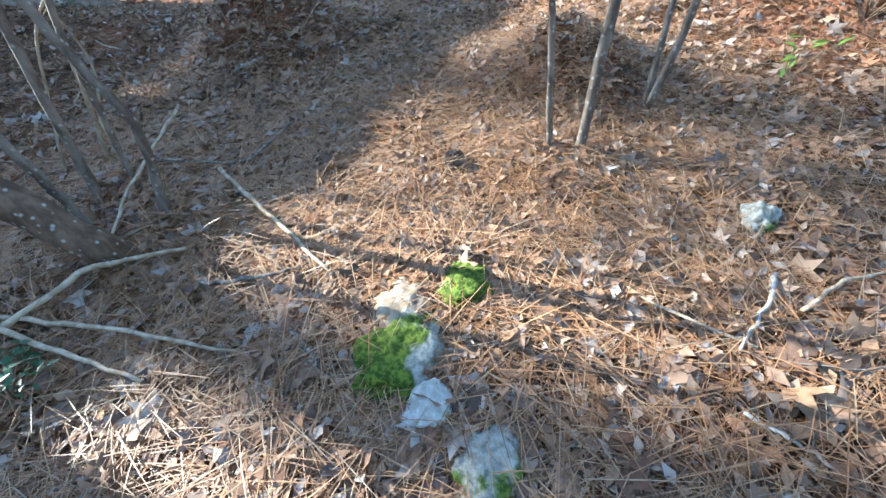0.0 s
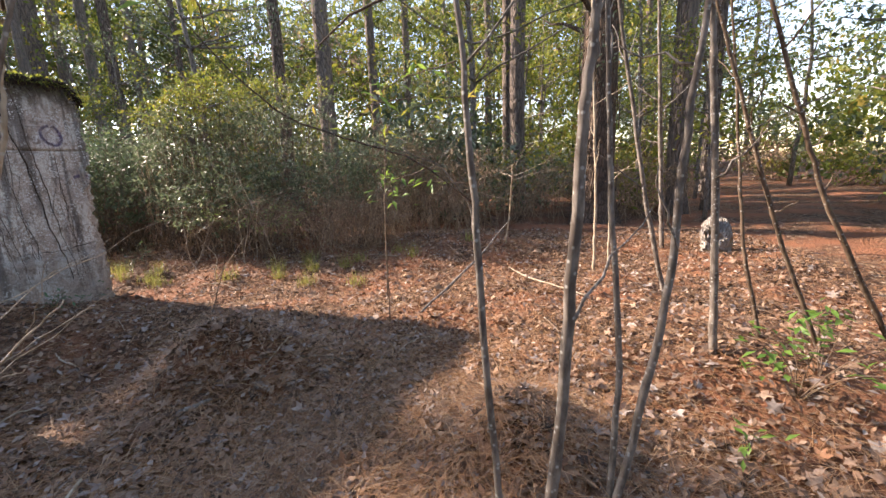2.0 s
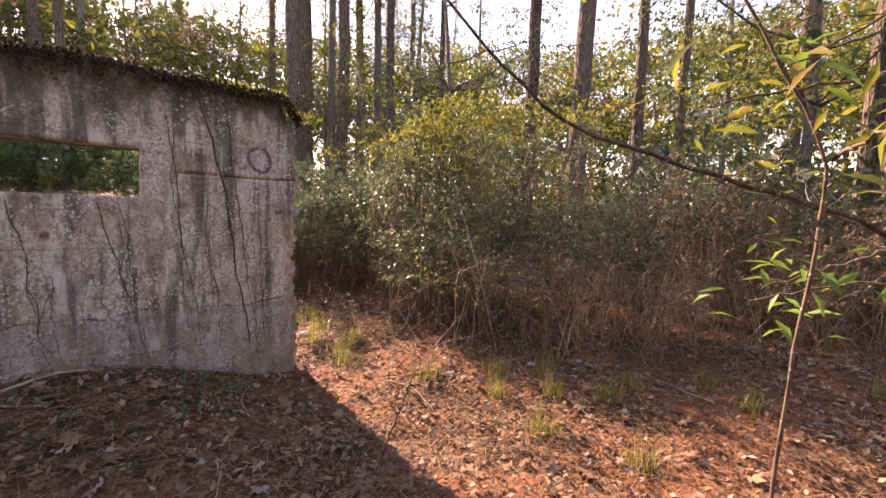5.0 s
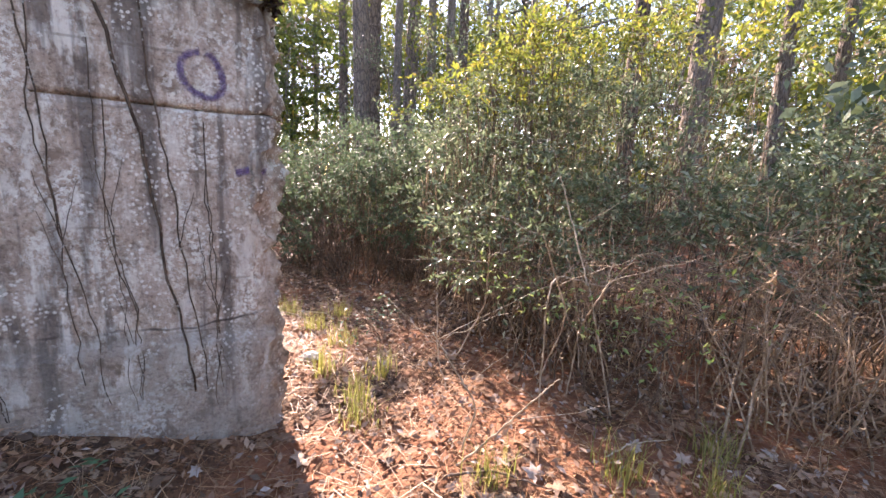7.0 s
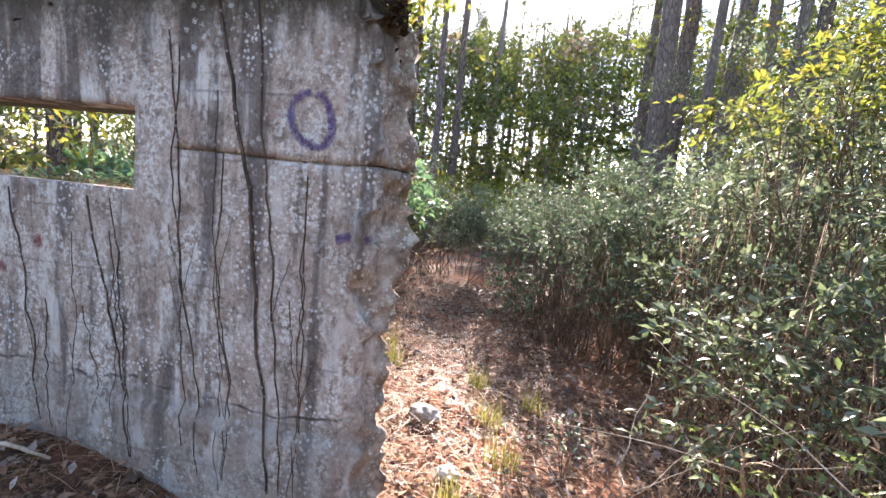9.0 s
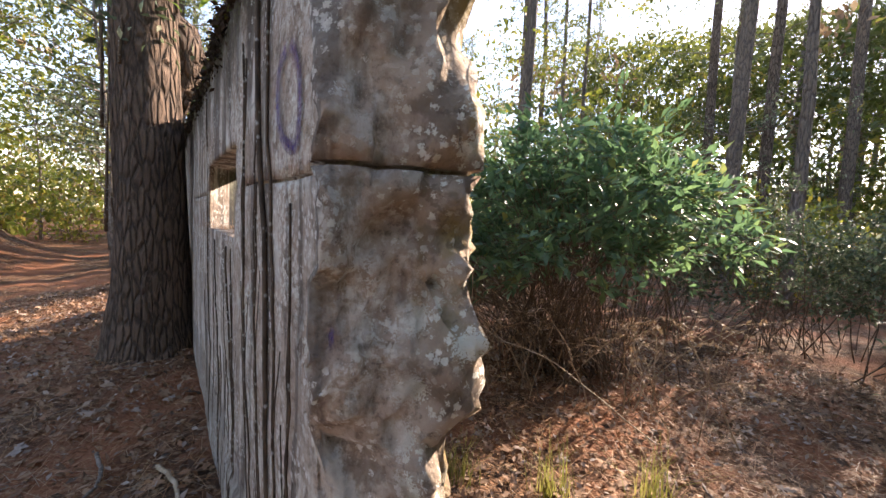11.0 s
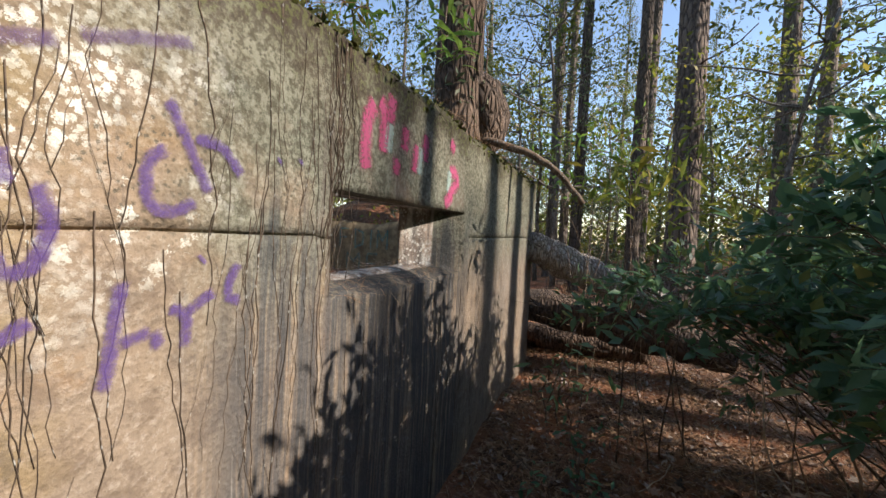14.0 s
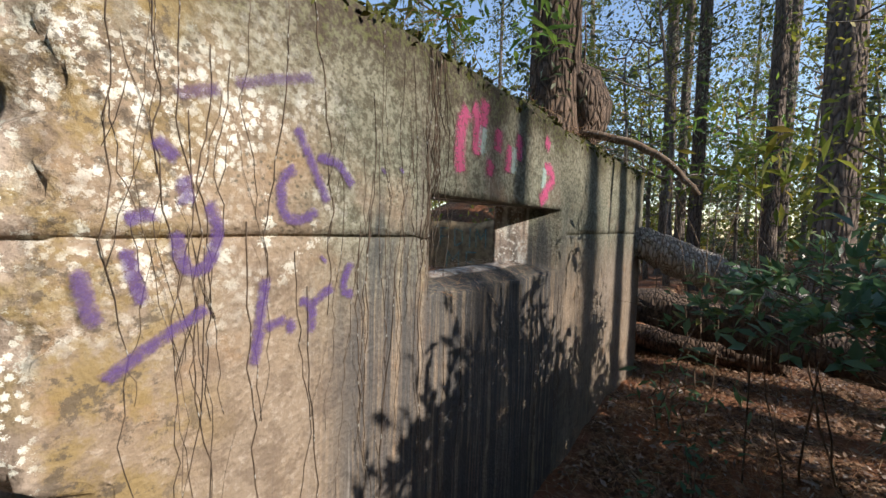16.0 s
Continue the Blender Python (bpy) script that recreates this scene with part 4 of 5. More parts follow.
def cane_shrub(name, blobs, canes, material, label, seed, size=.045, twigs=7, per=12, shape=LEAF_V, stem_mat=None, bare=.35, loose=.75, low=-.35, skirt=0, root=None):
    """Arching canes that end on the outside of rounded masses (x, y, z, radius, height radius), with leafy side twigs; skirt: dry strands hanging to the ground."""
    rs, rr = np.random.RandomState(seed), random.Random(seed)
    ob = thing(name, label, "shrub")
    wood, at, way, dry = Geo(), [], [], Geo()
    weight = [b[3] * b[4] for b in blobs]
    for k in range(canes):
        bx, by, bz, br, bh = rr.choices(blobs, weight)[0]
        v = rs.normal(0, 1, 3)
        v /= np.linalg.norm(v)
        if v[2] < low:
            v[2] = -v[2] * .5
        v *= rr.uniform(.72, 1.08)
        tip = np.array([bx + v[0] * br, by + v[1] * br, bz + v[2] * bh])
        fx, fy = bx + rr.gauss(0, br * .35), by + rr.gauss(0, br * .35)
        if root:
            fx, fy = root[0] + rr.gauss(0, root[2]), root[1] + rr.gauss(0, root[2])
        foot = np.array([fx, fy, float(gz(fx, fy)) - .03])
        tip[2] = max(tip[2], float(gz(tip[0], tip[1])) + .15)
        mid = foot * .45 + tip * .55 + (0, 0, .18 * br)
        line = bend([foot, mid, tip, tip + (v[0] * .12, v[1] * .12, -.06)], 12, .012, rr)
        wood.tube(line, [rr.uniform(.003, .008), .0015], 4)
        for _ in range(twigs):
            i = rr.randint(int(12 * bare), 11)
            d = np.array([v[0] * .5 + rr.gauss(0, .6), v[1] * .5 + rr.gauss(0, .6), rr.uniform(-.35, .7)])
            d *= rr.uniform(.12, .4) / np.linalg.norm(d)
            tw = line[i] + d * np.linspace(0, 1, 4)[:, None] + np.array([0, 0, -.05])[None] * (np.linspace(0, 1, 4) ** 2)[:, None]
            wood.tube(tw, [.002, .0008], 3)
            t = rs.uniform(.1, 1.05, per)[:, None]
            at.append(line[i] + d * t + np.array([0, 0, -.05]) * t * t + rs.normal(0, .008, (per, 3)))
            way.append(np.repeat(d[None] / np.linalg.norm(d), per, 0))
    at, way = np.concatenate(at), np.concatenate(way)
    keep = at[:, 2] > gz(at[:, 0], at[:, 1]) + .02
    at, way = at[keep], way[keep]
    tagged(part("brushwood", wood, stem_mat or BROWN_TWIG, ob), kind="stuff")
    tagged(part("foliage", Geo().scatter(shape, LEAF_F, at, rs.uniform(.6, 1.3, len(at)) * size, aligned(way, rs, loose)), material, ob), kind="stuff")
    if skirt:
        pts = []
        for k in range(skirt):
            bx, by, bz, br, bh = rr.choices(blobs, weight)[0]
            a = rr.uniform(0, 6.283)
            x, y = bx + math.cos(a) * br * rr.uniform(.8, 1.02), by + math.sin(a) * br * rr.uniform(.8, 1.02)
            zt, z0 = bz + bh * rr.uniform(-.5, .45), float(gz(x, y))
            lo = z0 + (0 if rr.random() < .5 else rr.uniform(0, .5) * (zt - z0))
            line = bend([(x, y, zt), (x + rr.gauss(0, .05), y + rr.gauss(0, .05), (zt + lo) / 2), (x + rr.gauss(0, .12), y + rr.gauss(0, .12), lo)], 9, .012, rr)
            dry.tube(line, [.0022, .0014], 3)
            pts.append(line[rs.randint(0, 9, 14)] + rs.normal(0, .02, (14, 3)))
        tagged(part("dry_undergrowth", dry, DRY_TWIG, ob, "brown dry hanging strands"), kind="stuff")
        pts = np.concatenate(pts)
        tagged(part("dead_foliage", Geo().scatter(LEAF_V, LEAF_F, pts, rs.uniform(.012, .035, len(pts)), turns(len(pts), 1, rs)), BRUSH, ob), kind="stuff")
    return ob


cane_shrub("evergreen_shrub", [(2.1, .4, 1.0, .65, .6), (1.9, 1.3, 1.3, .6, .75), (2.55, 1.5, 1.65, .9, 1.05), (2.9, -.45, 1.05, .7, .65), (3.4, .7, 1.9, .95, .9), (3.4, -1.0, 1.2, .7, .65), (1.6, .4, .75, .42, .45)], 300, SHRUB,
           "dense evergreen shrub with small glinting leaves and twiggy base", 41, .05, 6, 17, low=-.6, skirt=300)
cane_shrub("evergreen_shrub", [(.95, 3.0, .95, .6, 1.0), (1.75, 2.6, 1.0, .75, 1.05), (2.3, 3.4, 1.2, 1.0, 1.1), (.7, 4.0, .9, .6, .95), (1.9, 4.6, 1.0, .9, 1.0)], 320, DEEP,
           "dark evergreen shrub beside the narrow leaf-covered path", 42, .052, 6, 15, low=-.6, skirt=40)
cane_shrub("evergreen_shrub", [(.3, 5.8, .9, 1.1, 1.0), (-1.3, 6.2, 1.0, 1.0, 1.1), (1.9, 6.2, 1.1, 1.2, 1.2), (-2.6, 5.6, 1.0, 1.0, 1.1), (3.6, 5.6, 1.3, 1.2, 1.3)], 420, DEEP,
           "low dark evergreen thicket behind the wall", 43, .065, 8, 12)
cane_shrub("sunlit_leaf_shrub", [(2.7, 1.1, 2.45, .6, .4), (1.95, 1.4, 2.0, .5, .4), (2.5, 1.2, 2.35, .6, .4), (3.4, .5, 2.5, .6, .35)], 85, SUNNY, "sunlit yellow-green leaves topping the evergreen shrub", 44, .055, 6, 8, bare=.6, low=-.1)
cane_shrub("bare_thicket", [(1.85, -.1, .65, .45, .5), (1.7, .6, .6, .4, .5), (2.3, -.9, .65, .6, .5), (2.7, -1.3, .65, .6, .55)], 110, BRUSH, "pale and brown bare stems at the shrub's foot", 52, .03, 6, 4, stem_mat=DRY_TWIG, skirt=120)
# pale leaves paint the sunlight on the shrub's side facing the wall
cane_shrub("sunlit_leaf_shrub", [(1.6, -.1, .65, .4, .4), (1.5, .5, .7, .35, .4), (1.9, -.6, .55, .4, .35)], 34, SUNLIT, "scattered leaves coloured paler as if sunlit on the shrub's sunny side", 53, .04, 5, 6)
cane_shrub("laurel_shrub", [(-1.75, 2.45, 1.62, .68, .68), (-1.35, 2.85, 1.55, .6, .7), (-2.7, 2.3, 1.1, .65, .5), (-2.75, 1.5, 1.15, .42, .36), (-3.3, 2.8, 1.15, .8, .55), (-1.4, 2.3, 1.2, .45, .5), (-2.2, 3.1, 1.5, .7, .7)], 330, GLOSSY,
           "dense laurel shrub with glossy dark green leaves", 45, .095, 6, 8, bare=.62, low=-.4, loose=.6, skirt=16, root=(-2.1, 3.0, .35))
cane_shrub("bare_thicket", [(-2.3, 2.3, .7, .8, .5), (-1.5, 2.4, .6, .7, .5), (-1.0, 2.8, .5, .6, .4), (-1.7, 2.2, .35, .5, .3)], 40, BRUSH, "tangle of dry brown stems under the laurel", 47, .035, 7, 5, stem_mat=DRY_TWIG, skirt=0)
cane_shrub("bare_thicket", [(3.6, -1.9, .6, .6, .5), (4.4, -2.4, .9, .8, .8), (4.3, -1.2, 1.1, .8, 1.0), (5.2, -1.6, 1.0, .9, 1.0)], 180, BRUSH, "tall dry brown brush below the pines", 48, .045, 7, 5, stem_mat=DRY_TWIG, skirt=160)
cane_shrub("evergreen_shrub", [(4.6, -.4, 1.1, .8, 1.0), (5.6, -.9, 1.2, .9, 1.1)], 150, SHRUB, "grey-green evergreen shrub among dry brush", 54, .055, 7, 10, skirt=60)
cane_shrub("bare_thicket", [(6.2, -3.2, .7, .9, .9), (7.0, -5.2, .7, 1.2, .8)], 130, BRUSH, "dry brown brush around the stout tree", 49, .05, 7, 5, stem_mat=DRY_TWIG, skirt=60)
shrub("laurel_shrub", [(-2.75, 1.25, 1.95, .22, .2), (-3.1, 1.5, 1.75, .3, .3)], 160, .13, SUNNY, "young laurel shoots with long bright leaves", 46, 5, clumps=12, shape=LONG_V)
shrub("laurel_shrub", [(-3.3, .75, .42, .18, .2)], 60, .12, GLOSSY, "small laurel seedling with drooping leaves by the log", 50, 4, clumps=8, shape=LONG_V)
shrub("wall_foot_laurel", [(-4.1, .9, 2.3, .5, .4)], 260, .1, FRESH, "bright green laurel leaves behind the wall's end", 51, 6, clumps=20, shape=LONG_V)


def shrub_meshes(seed, mat_, size):
    rs, rr = np.random.RandomState(seed), random.Random(seed)
    cl = rs.normal(0, 1, (60, 3))
    cl = cl / np.linalg.norm(cl, axis=1)[:, None] * rs.uniform(.5, 1, (60, 1)) * (1.1, 1.1, .75) + (0, 0, .75)
    wood = Geo()
    for c in cl[:22]:
        wood.tube(bend([(rr.gauss(0, .3), rr.gauss(0, .3), -.05), c * (.5, .5, .6), c], 5, .02, rr), [.01, .003], 3)
    n = 1400
    at = cl[rs.randint(0, 60, n)] + rs.normal(0, .17, (n, 3))
    at[:, 2] = np.abs(at[:, 2])
    return wood.mesh("brushwood", BROWN_TWIG, True), Geo().scatter(CARD_V, CARD_F, at, rs.uniform(.6, 1.3, n) * size, turns(n, .75, rs)).mesh("foliage", mat_)


FAR_SHRUBS = [(shrub_meshes(61, SHRUB, .1), "rounded evergreen shrub in the woods"), (shrub_meshes(62, BRUSH, .1), "dry brown shrub in the woods"), (shrub_meshes(63, SUNNY, .11), "yellow-green shrub in the woods")]
count = 0
while count < 130:
    a, d = spot.uniform(0, 6.283), 6.5 + 30 * spot.random() ** 1.2
    x, y = d * math.cos(a), d * math.sin(a)
    if (-6 < x < -2 and -7 < y < 2) or (x < -5 and -7 < y < 3.5 and d < 11.5) or (y < -6 and d < 9) or (x > 2.5 and -8 < y < -3 and d < 8):
        continue
    (stem_me, leaf_me), lab = FAR_SHRUBS[spot.choice((0, 0, 1, 2, 2))]
    ob = thing("woodland_shrub", lab, "shrub", "woodland shrubs")
    for nm, me in (("brushwood", stem_me), ("foliage", leaf_me)):
        piece = tagged(new(nm, me), kind="stuff")
        piece.parent = ob
    s = spot.uniform(.7, 1.35) if y > 0 and x < 6 else spot.uniform(.8, 1.7)
    ob.matrix_basis = Matrix.LocRotScale((x, y, float(gz(x, y))), Euler((0, 0, spot.uniform(0, 6.28))), (s, s, s * spot.uniform(.8, 1.3)))
    count += 1


def far_woods():
    rs = np.random.RandomState(77)
    for count, high, material, label in ((20000, 15, NEEDLE, "distant wall of pine crowns"), (19000, 11, SUNNY, "distant yellow-green autumn woods"), (15000, 8, BRUSH, "distant brown autumn woods"), (9000, 13, SHRUB, "distant grey-green woods")):
        clumps = count // 28
        a, d = rs.uniform(0, 2 * np.pi, clumps), rs.uniform(40, 66, clumps)
        mid = np.stack([d * np.cos(a), d * np.sin(a), high * rs.uniform(0, 1, clumps) ** 1.3], 1)
        pos = mid[rs.randint(0, clumps, count)] + rs.normal(0, 1, (count, 3)) * (1.1, 1.1, .8)
        g = Geo().scatter(CARD_V, CARD_F, pos, rs.uniform(.35, .85, count), turns(count, .8, rs))
        single("far_woods", g, material, label, "woods", kind="stuff", smooth=False)
    for count, clumps, lift, material, label in ((46000, 900, 4.5, SUNNY, "distant yellow-green woodland foliage"), (30000, 520, 8.0, NEEDLE, "distant dark green pine foliage"), (16000, 330, 2.0, BRUSH, "distant brown autumn brush")):
        a, d = rs.uniform(0, 2 * np.pi, clumps), rs.uniform(21, 58, clumps)
        z = np.abs(rs.normal(0, 1, clumps)) * lift
        lane = np.abs(d * np.cos(a) + .052 * d * np.sin(a) + .8) < 6
        z = np.where(lane & (np.sin(a) > 0), np.minimum(z, .48 * d - 5), z)
        mid = np.stack([d * np.cos(a), d * np.sin(a), z], 1)
        sprays = mid[rs.randint(0, clumps, clumps * 6)] + rs.normal(0, 1, (clumps * 6, 3)) * (1.1, 1.1, .7)
        pos = sprays[rs.randint(0, len(sprays), count)] + rs.normal(0, 1, (count, 3)) * (.35, .35, .2)
        g = Geo().scatter(CARD_V, CARD_F, pos, rs.uniform(.22, .52, count), turns(count, .8, rs))
        single("far_woods", g, material, label, "woods", kind="stuff", smooth=False)
    count, clumps = 80000, 900
    a, d = rs.uniform(-.3, 2.25, clumps), rs.uniform(30, 56, clumps)
    mid = np.stack([d * np.cos(a), d * np.sin(a), d * rs.uniform(.2, .43, clumps)], 1)
    sprays = mid[rs.randint(0, clumps, clumps * 9)] + rs.normal(0, 1, (clumps * 9, 3)) * (1.3, 1.3, .5)
    pos = sprays[rs.randint(0, len(sprays), count)] + rs.normal(0, 1, (count, 3)) * (.35, .35, .12)
    single("far_woods", Geo().scatter(CARD_V, CARD_F, pos, rs.uniform(.25, .6, count), turns(count, .8, rs)), NEEDLE, "distant high canopy of pine boughs", "woods", kind="stuff", smooth=False)
    for count, clumps, lo, hi, material, label in ((54000, 800, 24, 54, NEEDLE, "sunlit pine boughs filling the distance"), (40000, 600, 20, 46, SUNNY, "yellow-green crowns filling the distance"), (30000, 420, 22, 50, BRUSH, "bare brown crowns in the distance")):
        a, d = np.where(rs.uniform(0, 1, clumps) < .82, rs.uniform(-.35, 2.3, clumps), rs.uniform(2.3, 4.2, clumps)), rs.uniform(lo, hi, clumps)
        z = d * .43 * rs.uniform(.0, 1, clumps) ** (.8 if material is NEEDLE else 1.4)
        mid = np.stack([d * np.cos(a), d * np.sin(a), z], 1)
        sprays = mid[rs.randint(0, clumps, clumps * 8)] + rs.normal(0, 1, (clumps * 8, 3)) * (1.0, 1.0, .45)
        pos = sprays[rs.randint(0, len(sprays), count)] + rs.normal(0, 1, (count, 3)) * (.3, .3, .12)
        g = Geo().scatter(CARD_V, CARD_F, pos, rs.uniform(.2, .5, count), turns(count, .8, rs))
        single("far_woods", g, material, label, "woods", kind="stuff", smooth=False)
    for count, clumps, low, lift, material, label in ((56000, 620, 1.5, 5.5, SUNNY, "yellow-green foliage hanging between the pines"), (34000, 420, 1.0, 5.0, SHRUB, "dark green foliage between the pines"), (30000, 300, 6.0, 5.0, NEEDLE, "pine foliage high between the trunks")):
        a, d = rs.uniform(0, 2 * np.pi, clumps), rs.uniform(11, 27, clumps)
        z = low + np.abs(rs.normal(0, 1, clumps)) * lift
        x, y = d * np.cos(a), d * np.sin(a)
        keep = ~((np.abs(x + .052 * y + .8) < 6.5) & (y > 0) & (z > .48 * d - 6)) & ~((x < -6) & (np.abs(y + 2) < 4.5) & (z < 2.5) & (d < 14)) & (y > -16)
        mid = np.stack([x, y, z], 1)[keep]
        sprays = mid[rs.randint(0, len(mid), len(mid) * 7)] + rs.normal(0, 1, (len(mid) * 7, 3)) * (.8, .8, .5)
        pos = sprays[rs.randint(0, len(sprays), count)] + rs.normal(0, 1, (count, 3)) * (.2, .2, .1)
        g = Geo().scatter(CARD_V, CARD_F, pos, rs.uniform(.09, .21, count), turns(count, .8, rs))
        single("woodland_foliage", g, material, label, "woods", kind="stuff", smooth=False)


far_woods()


# ---- fallen logs and the branch over the wall ----
def log(name, pts, r, label, material=LOG_WOOD):
    g = Geo().tube(bend(pts, 22, .012, rnd), [r, r * 1.05, r * .85], 18, .15)
    return single(name, g, material, label, "log")


log("fallen_log", [(-4.62, .1, 1.46), (-4.65, .5, 1.3), (-4.7, 1.0, 1.08), (-4.8, 1.75, .78)], .17, "weathered grey log leaning from the wall's end")
log("fallen_log", [(-5.2, -.6, .72), (-5.0, .8, .62), (-4.9, 1.5, .52), (-4.85, 2.3, .4)], .2, "dark rotting log lying under the leaning one", DARK_BARK)
log("fallen_log", [(-5.6, -.3, .22), (-5.4, .6, .2), (-5.5, 1.6, .15)], .14, "thin brown log on the ground", DARK_BARK)
log("stump", [(3.48, -6.02, -.1), (3.48, -6.02, .15), (3.49, -6.0, .32)], .16, "short pale tree stump among pine straw")
g = Geo().tube(bend([(-3.4, -.19, 2.37), (-3.4, .27, 2.26), (-3.4, .59, 2.08), (-3.4, .82, 1.8)], 16, .012, rnd), [.035, .03, .02], 8, .08)
single("dead_branch", g, BROWN_TWIG, "bent dead branch lying over the wall's crest", "branch")
g = Geo().tube(bend([(-2.54, -3.49, .08), (-2.62, -3.36, .38), (-2.78, -3.08, .8)], 10, .01, rnd), [.05, .045, .035], 10, .06)
single("leaning_trunk", g, BROWN_TWIG, "smooth brown leaning trunk beside bare stems", "tree trunk")


# ---- saplings and stems ----
def sapling(pts, r, label, extra=1.4, mat_=GREY_TWIG, twigs=3, leaves=0):
    p = [list(v) for v in pts]
    p[0][2] = float(gz(p[0][0], p[0][1])) - .03
    d = np.array(p[-1]) - np.array(p[-2])
    if extra:
        p.append(list(np.array(p[-1]) + d / np.linalg.norm(d) * extra))
    ob = thing("sapling", label, "sapling", "bare saplings")
    line = bend(p, 30, .004, rnd)
    g = Geo().tube(line, [r, r * .8, r * .4], 8, .08)
    part("stem", g, mat_, ob)
    ends = []
    for _ in range(twigs):
        i = rnd.randint(10, 28)
        e = line[i] + np.array([rnd.gauss(0, .25), rnd.gauss(0, .25), rnd.uniform(.05, .4)])
        part("twig", Geo().tube(bend([line[i], e], 7, .012, rnd), [r * .35, r * .12], 4), mat_, ob)
        ends.append(e)
    if leaves:
        rs = np.random.RandomState(leaves)
        at = np.array(ends)[rs.randint(0, len(ends), leaves)] + rs.normal(0, .12, (leaves, 3))
        tagged(part("leaf_spray", Geo().scatter(LONG_V, LEAF_F, at, rs.uniform(.06, .13, leaves), turns(leaves, .6, rs)), SUNNY, ob, "a few yellow-green leaves"), kind="stuff")
    return ob


sapling([(-1.6, -4.5, 0), (-1.62, -4.46, .66), (-1.63, -4.44, 1.17), (-1.63, -4.42, 1.49)], .011, "thin grey sapling on a straw-covered hump")
sapling([(-1.57, -4.59, 0), (-1.54, -4.64, .58), (-1.53, -4.67, 1.23), (-1.52, -4.69, 1.5)], .017, "grey leaning sapling with smooth bark")
sapling([(-1.21, -4.78, 0), (-1.15, -4.91, .7), (-1.14, -4.94, 1.32), (-1.13, -4.96, 1.55)], .014, "grey forked sapling with smooth bark")
sapling([(-1.19, -4.77, 0), (-1.08, -4.79, .49), (-1.05, -4.74, 1.11), (-1.03, -4.71, 1.62)], .012, "grey forked sapling with smooth bark")
sapling([(0, -5.31, 0), (-.03, -5.25, .96), (-.07, -5.17, 1.79)], .022, "dark slender bare sapling in the clearing")
sapling([(.26, -5.6, 0), (.19, -5.45, .67), (.16, -5.38, 1.19)], .012, "dark slender bare sapling in the clearing", 1, BROWN_TWIG)
sapling([(.36, -5.92, 0), (.21, -5.58, .84), (.07, -5.27, 1.73)], .014, "dark arching bare sapling in the clearing", 1.2, BROWN_TWIG, 5)
sapling([(.3, -6.27, 0), (.07, -5.73, .97), (-.05, -5.46, 1.68)], .015, "dark arching bare sapling in the clearing", 1.2, BROWN_TWIG, 5)
sapling([(.08, -3.18, 0), (.09, -3.19, .62), (.09, -3.2, .88)], .005, "thin upright dry stem on litter", 0, BROWN_TWIG, 0)
sapling([(-2.19, -2.91, 0), (-2.07, -3.19, .84), (-1.99, -3.38, 1.33), (-1.98, -3.4, 1.44)], .008, "thin pale dead stem on litter", .1, PALE_TWIG, 0)
sapling([(-2.36, -3.45, .1), (-2.31, -3.55, .38), (-2.34, -3.5, .65), (-2.32, -3.52, .97), (-2.31, -3.54, 1.19)], .014, "grey stem of a bare clump", .6, GREY_TWIG, 2)
sapling([(-2.4, -3.2, .1), (-2.34, -3.3, .54), (-2.29, -3.4, .93), (-2.26, -3.45, 1.14)], .014, "grey stem of a bare clump", .6, GREY_TWIG, 2)
sapling([(-2.31, -3.27, .1), (-2.26, -3.37, .56), (-2.2, -3.47, .88), (-2.15, -3.56, 1.13)], .01, "grey stem of a bare clump", .5, GREY_TWIG, 1)
sapling([(-2.49, -3.3, .1), (-2.5, -3.3, .46), (-2.49, -3.31, .71)], .014, "grey stem of a bare clump", .5, GREY_TWIG, 1)
sapling([(.68, -2.82, 0), (.7, -2.85, .91), (.73, -2.89, 1.5), (.45, -2.53, 2.3)], .007, "thin sapling with a few yellow leaves", .6, BROWN_TWIG, 6, 26)
sapling([(1.85, -3.33, 0), (1.83, -3.3, .76), (1.61, -3.03, 1.22), (1.37, -2.73, 1.36)], .009, "thin bent sapling with a few yellow leaves", .2, GREY_TWIG, 5, 24)
sapling([(-.18, -1.53, 0), (-.06, -1.67, .49)], .004, "thin upright dry stem on litter", .1, BROWN_TWIG, 0)
sapling([(2.2, -4.6, 0), (2.25, -4.6, .8), (2.2, -4.55, 1.9)], .016, "pale slender sapling in sunlight", 1.5, PALE_TWIG, 5)
sapling([(2.4, -4.75, 0), (2.42, -4.75, .9), (2.4, -4.7, 1.9)], .013, "pale slender sapling in sunlight", 1.2, PALE_TWIG, 4)
sapling([(1.2, -5.2, 0), (1.1, -5.0, .9), (.9, -4.8, 2.0)], .02, "dark slender bare sapling in the clearing", 1.5, GREY_TWIG, 6)
sapling([(3.4, -5.4, 0), (3.2, -5.3, 1.2), (2.9, -5.2, 2.3)], .03, "dark leaning bare sapling in brush", 1.5, GREY_TWIG, 7)
sapling([(3.0, -3.4, 0), (2.9, -3.5, .6), (2.6, -3.6, 1.1)], .012, "broken pale dead sapling in brush", .1, PALE_TWIG, 5)
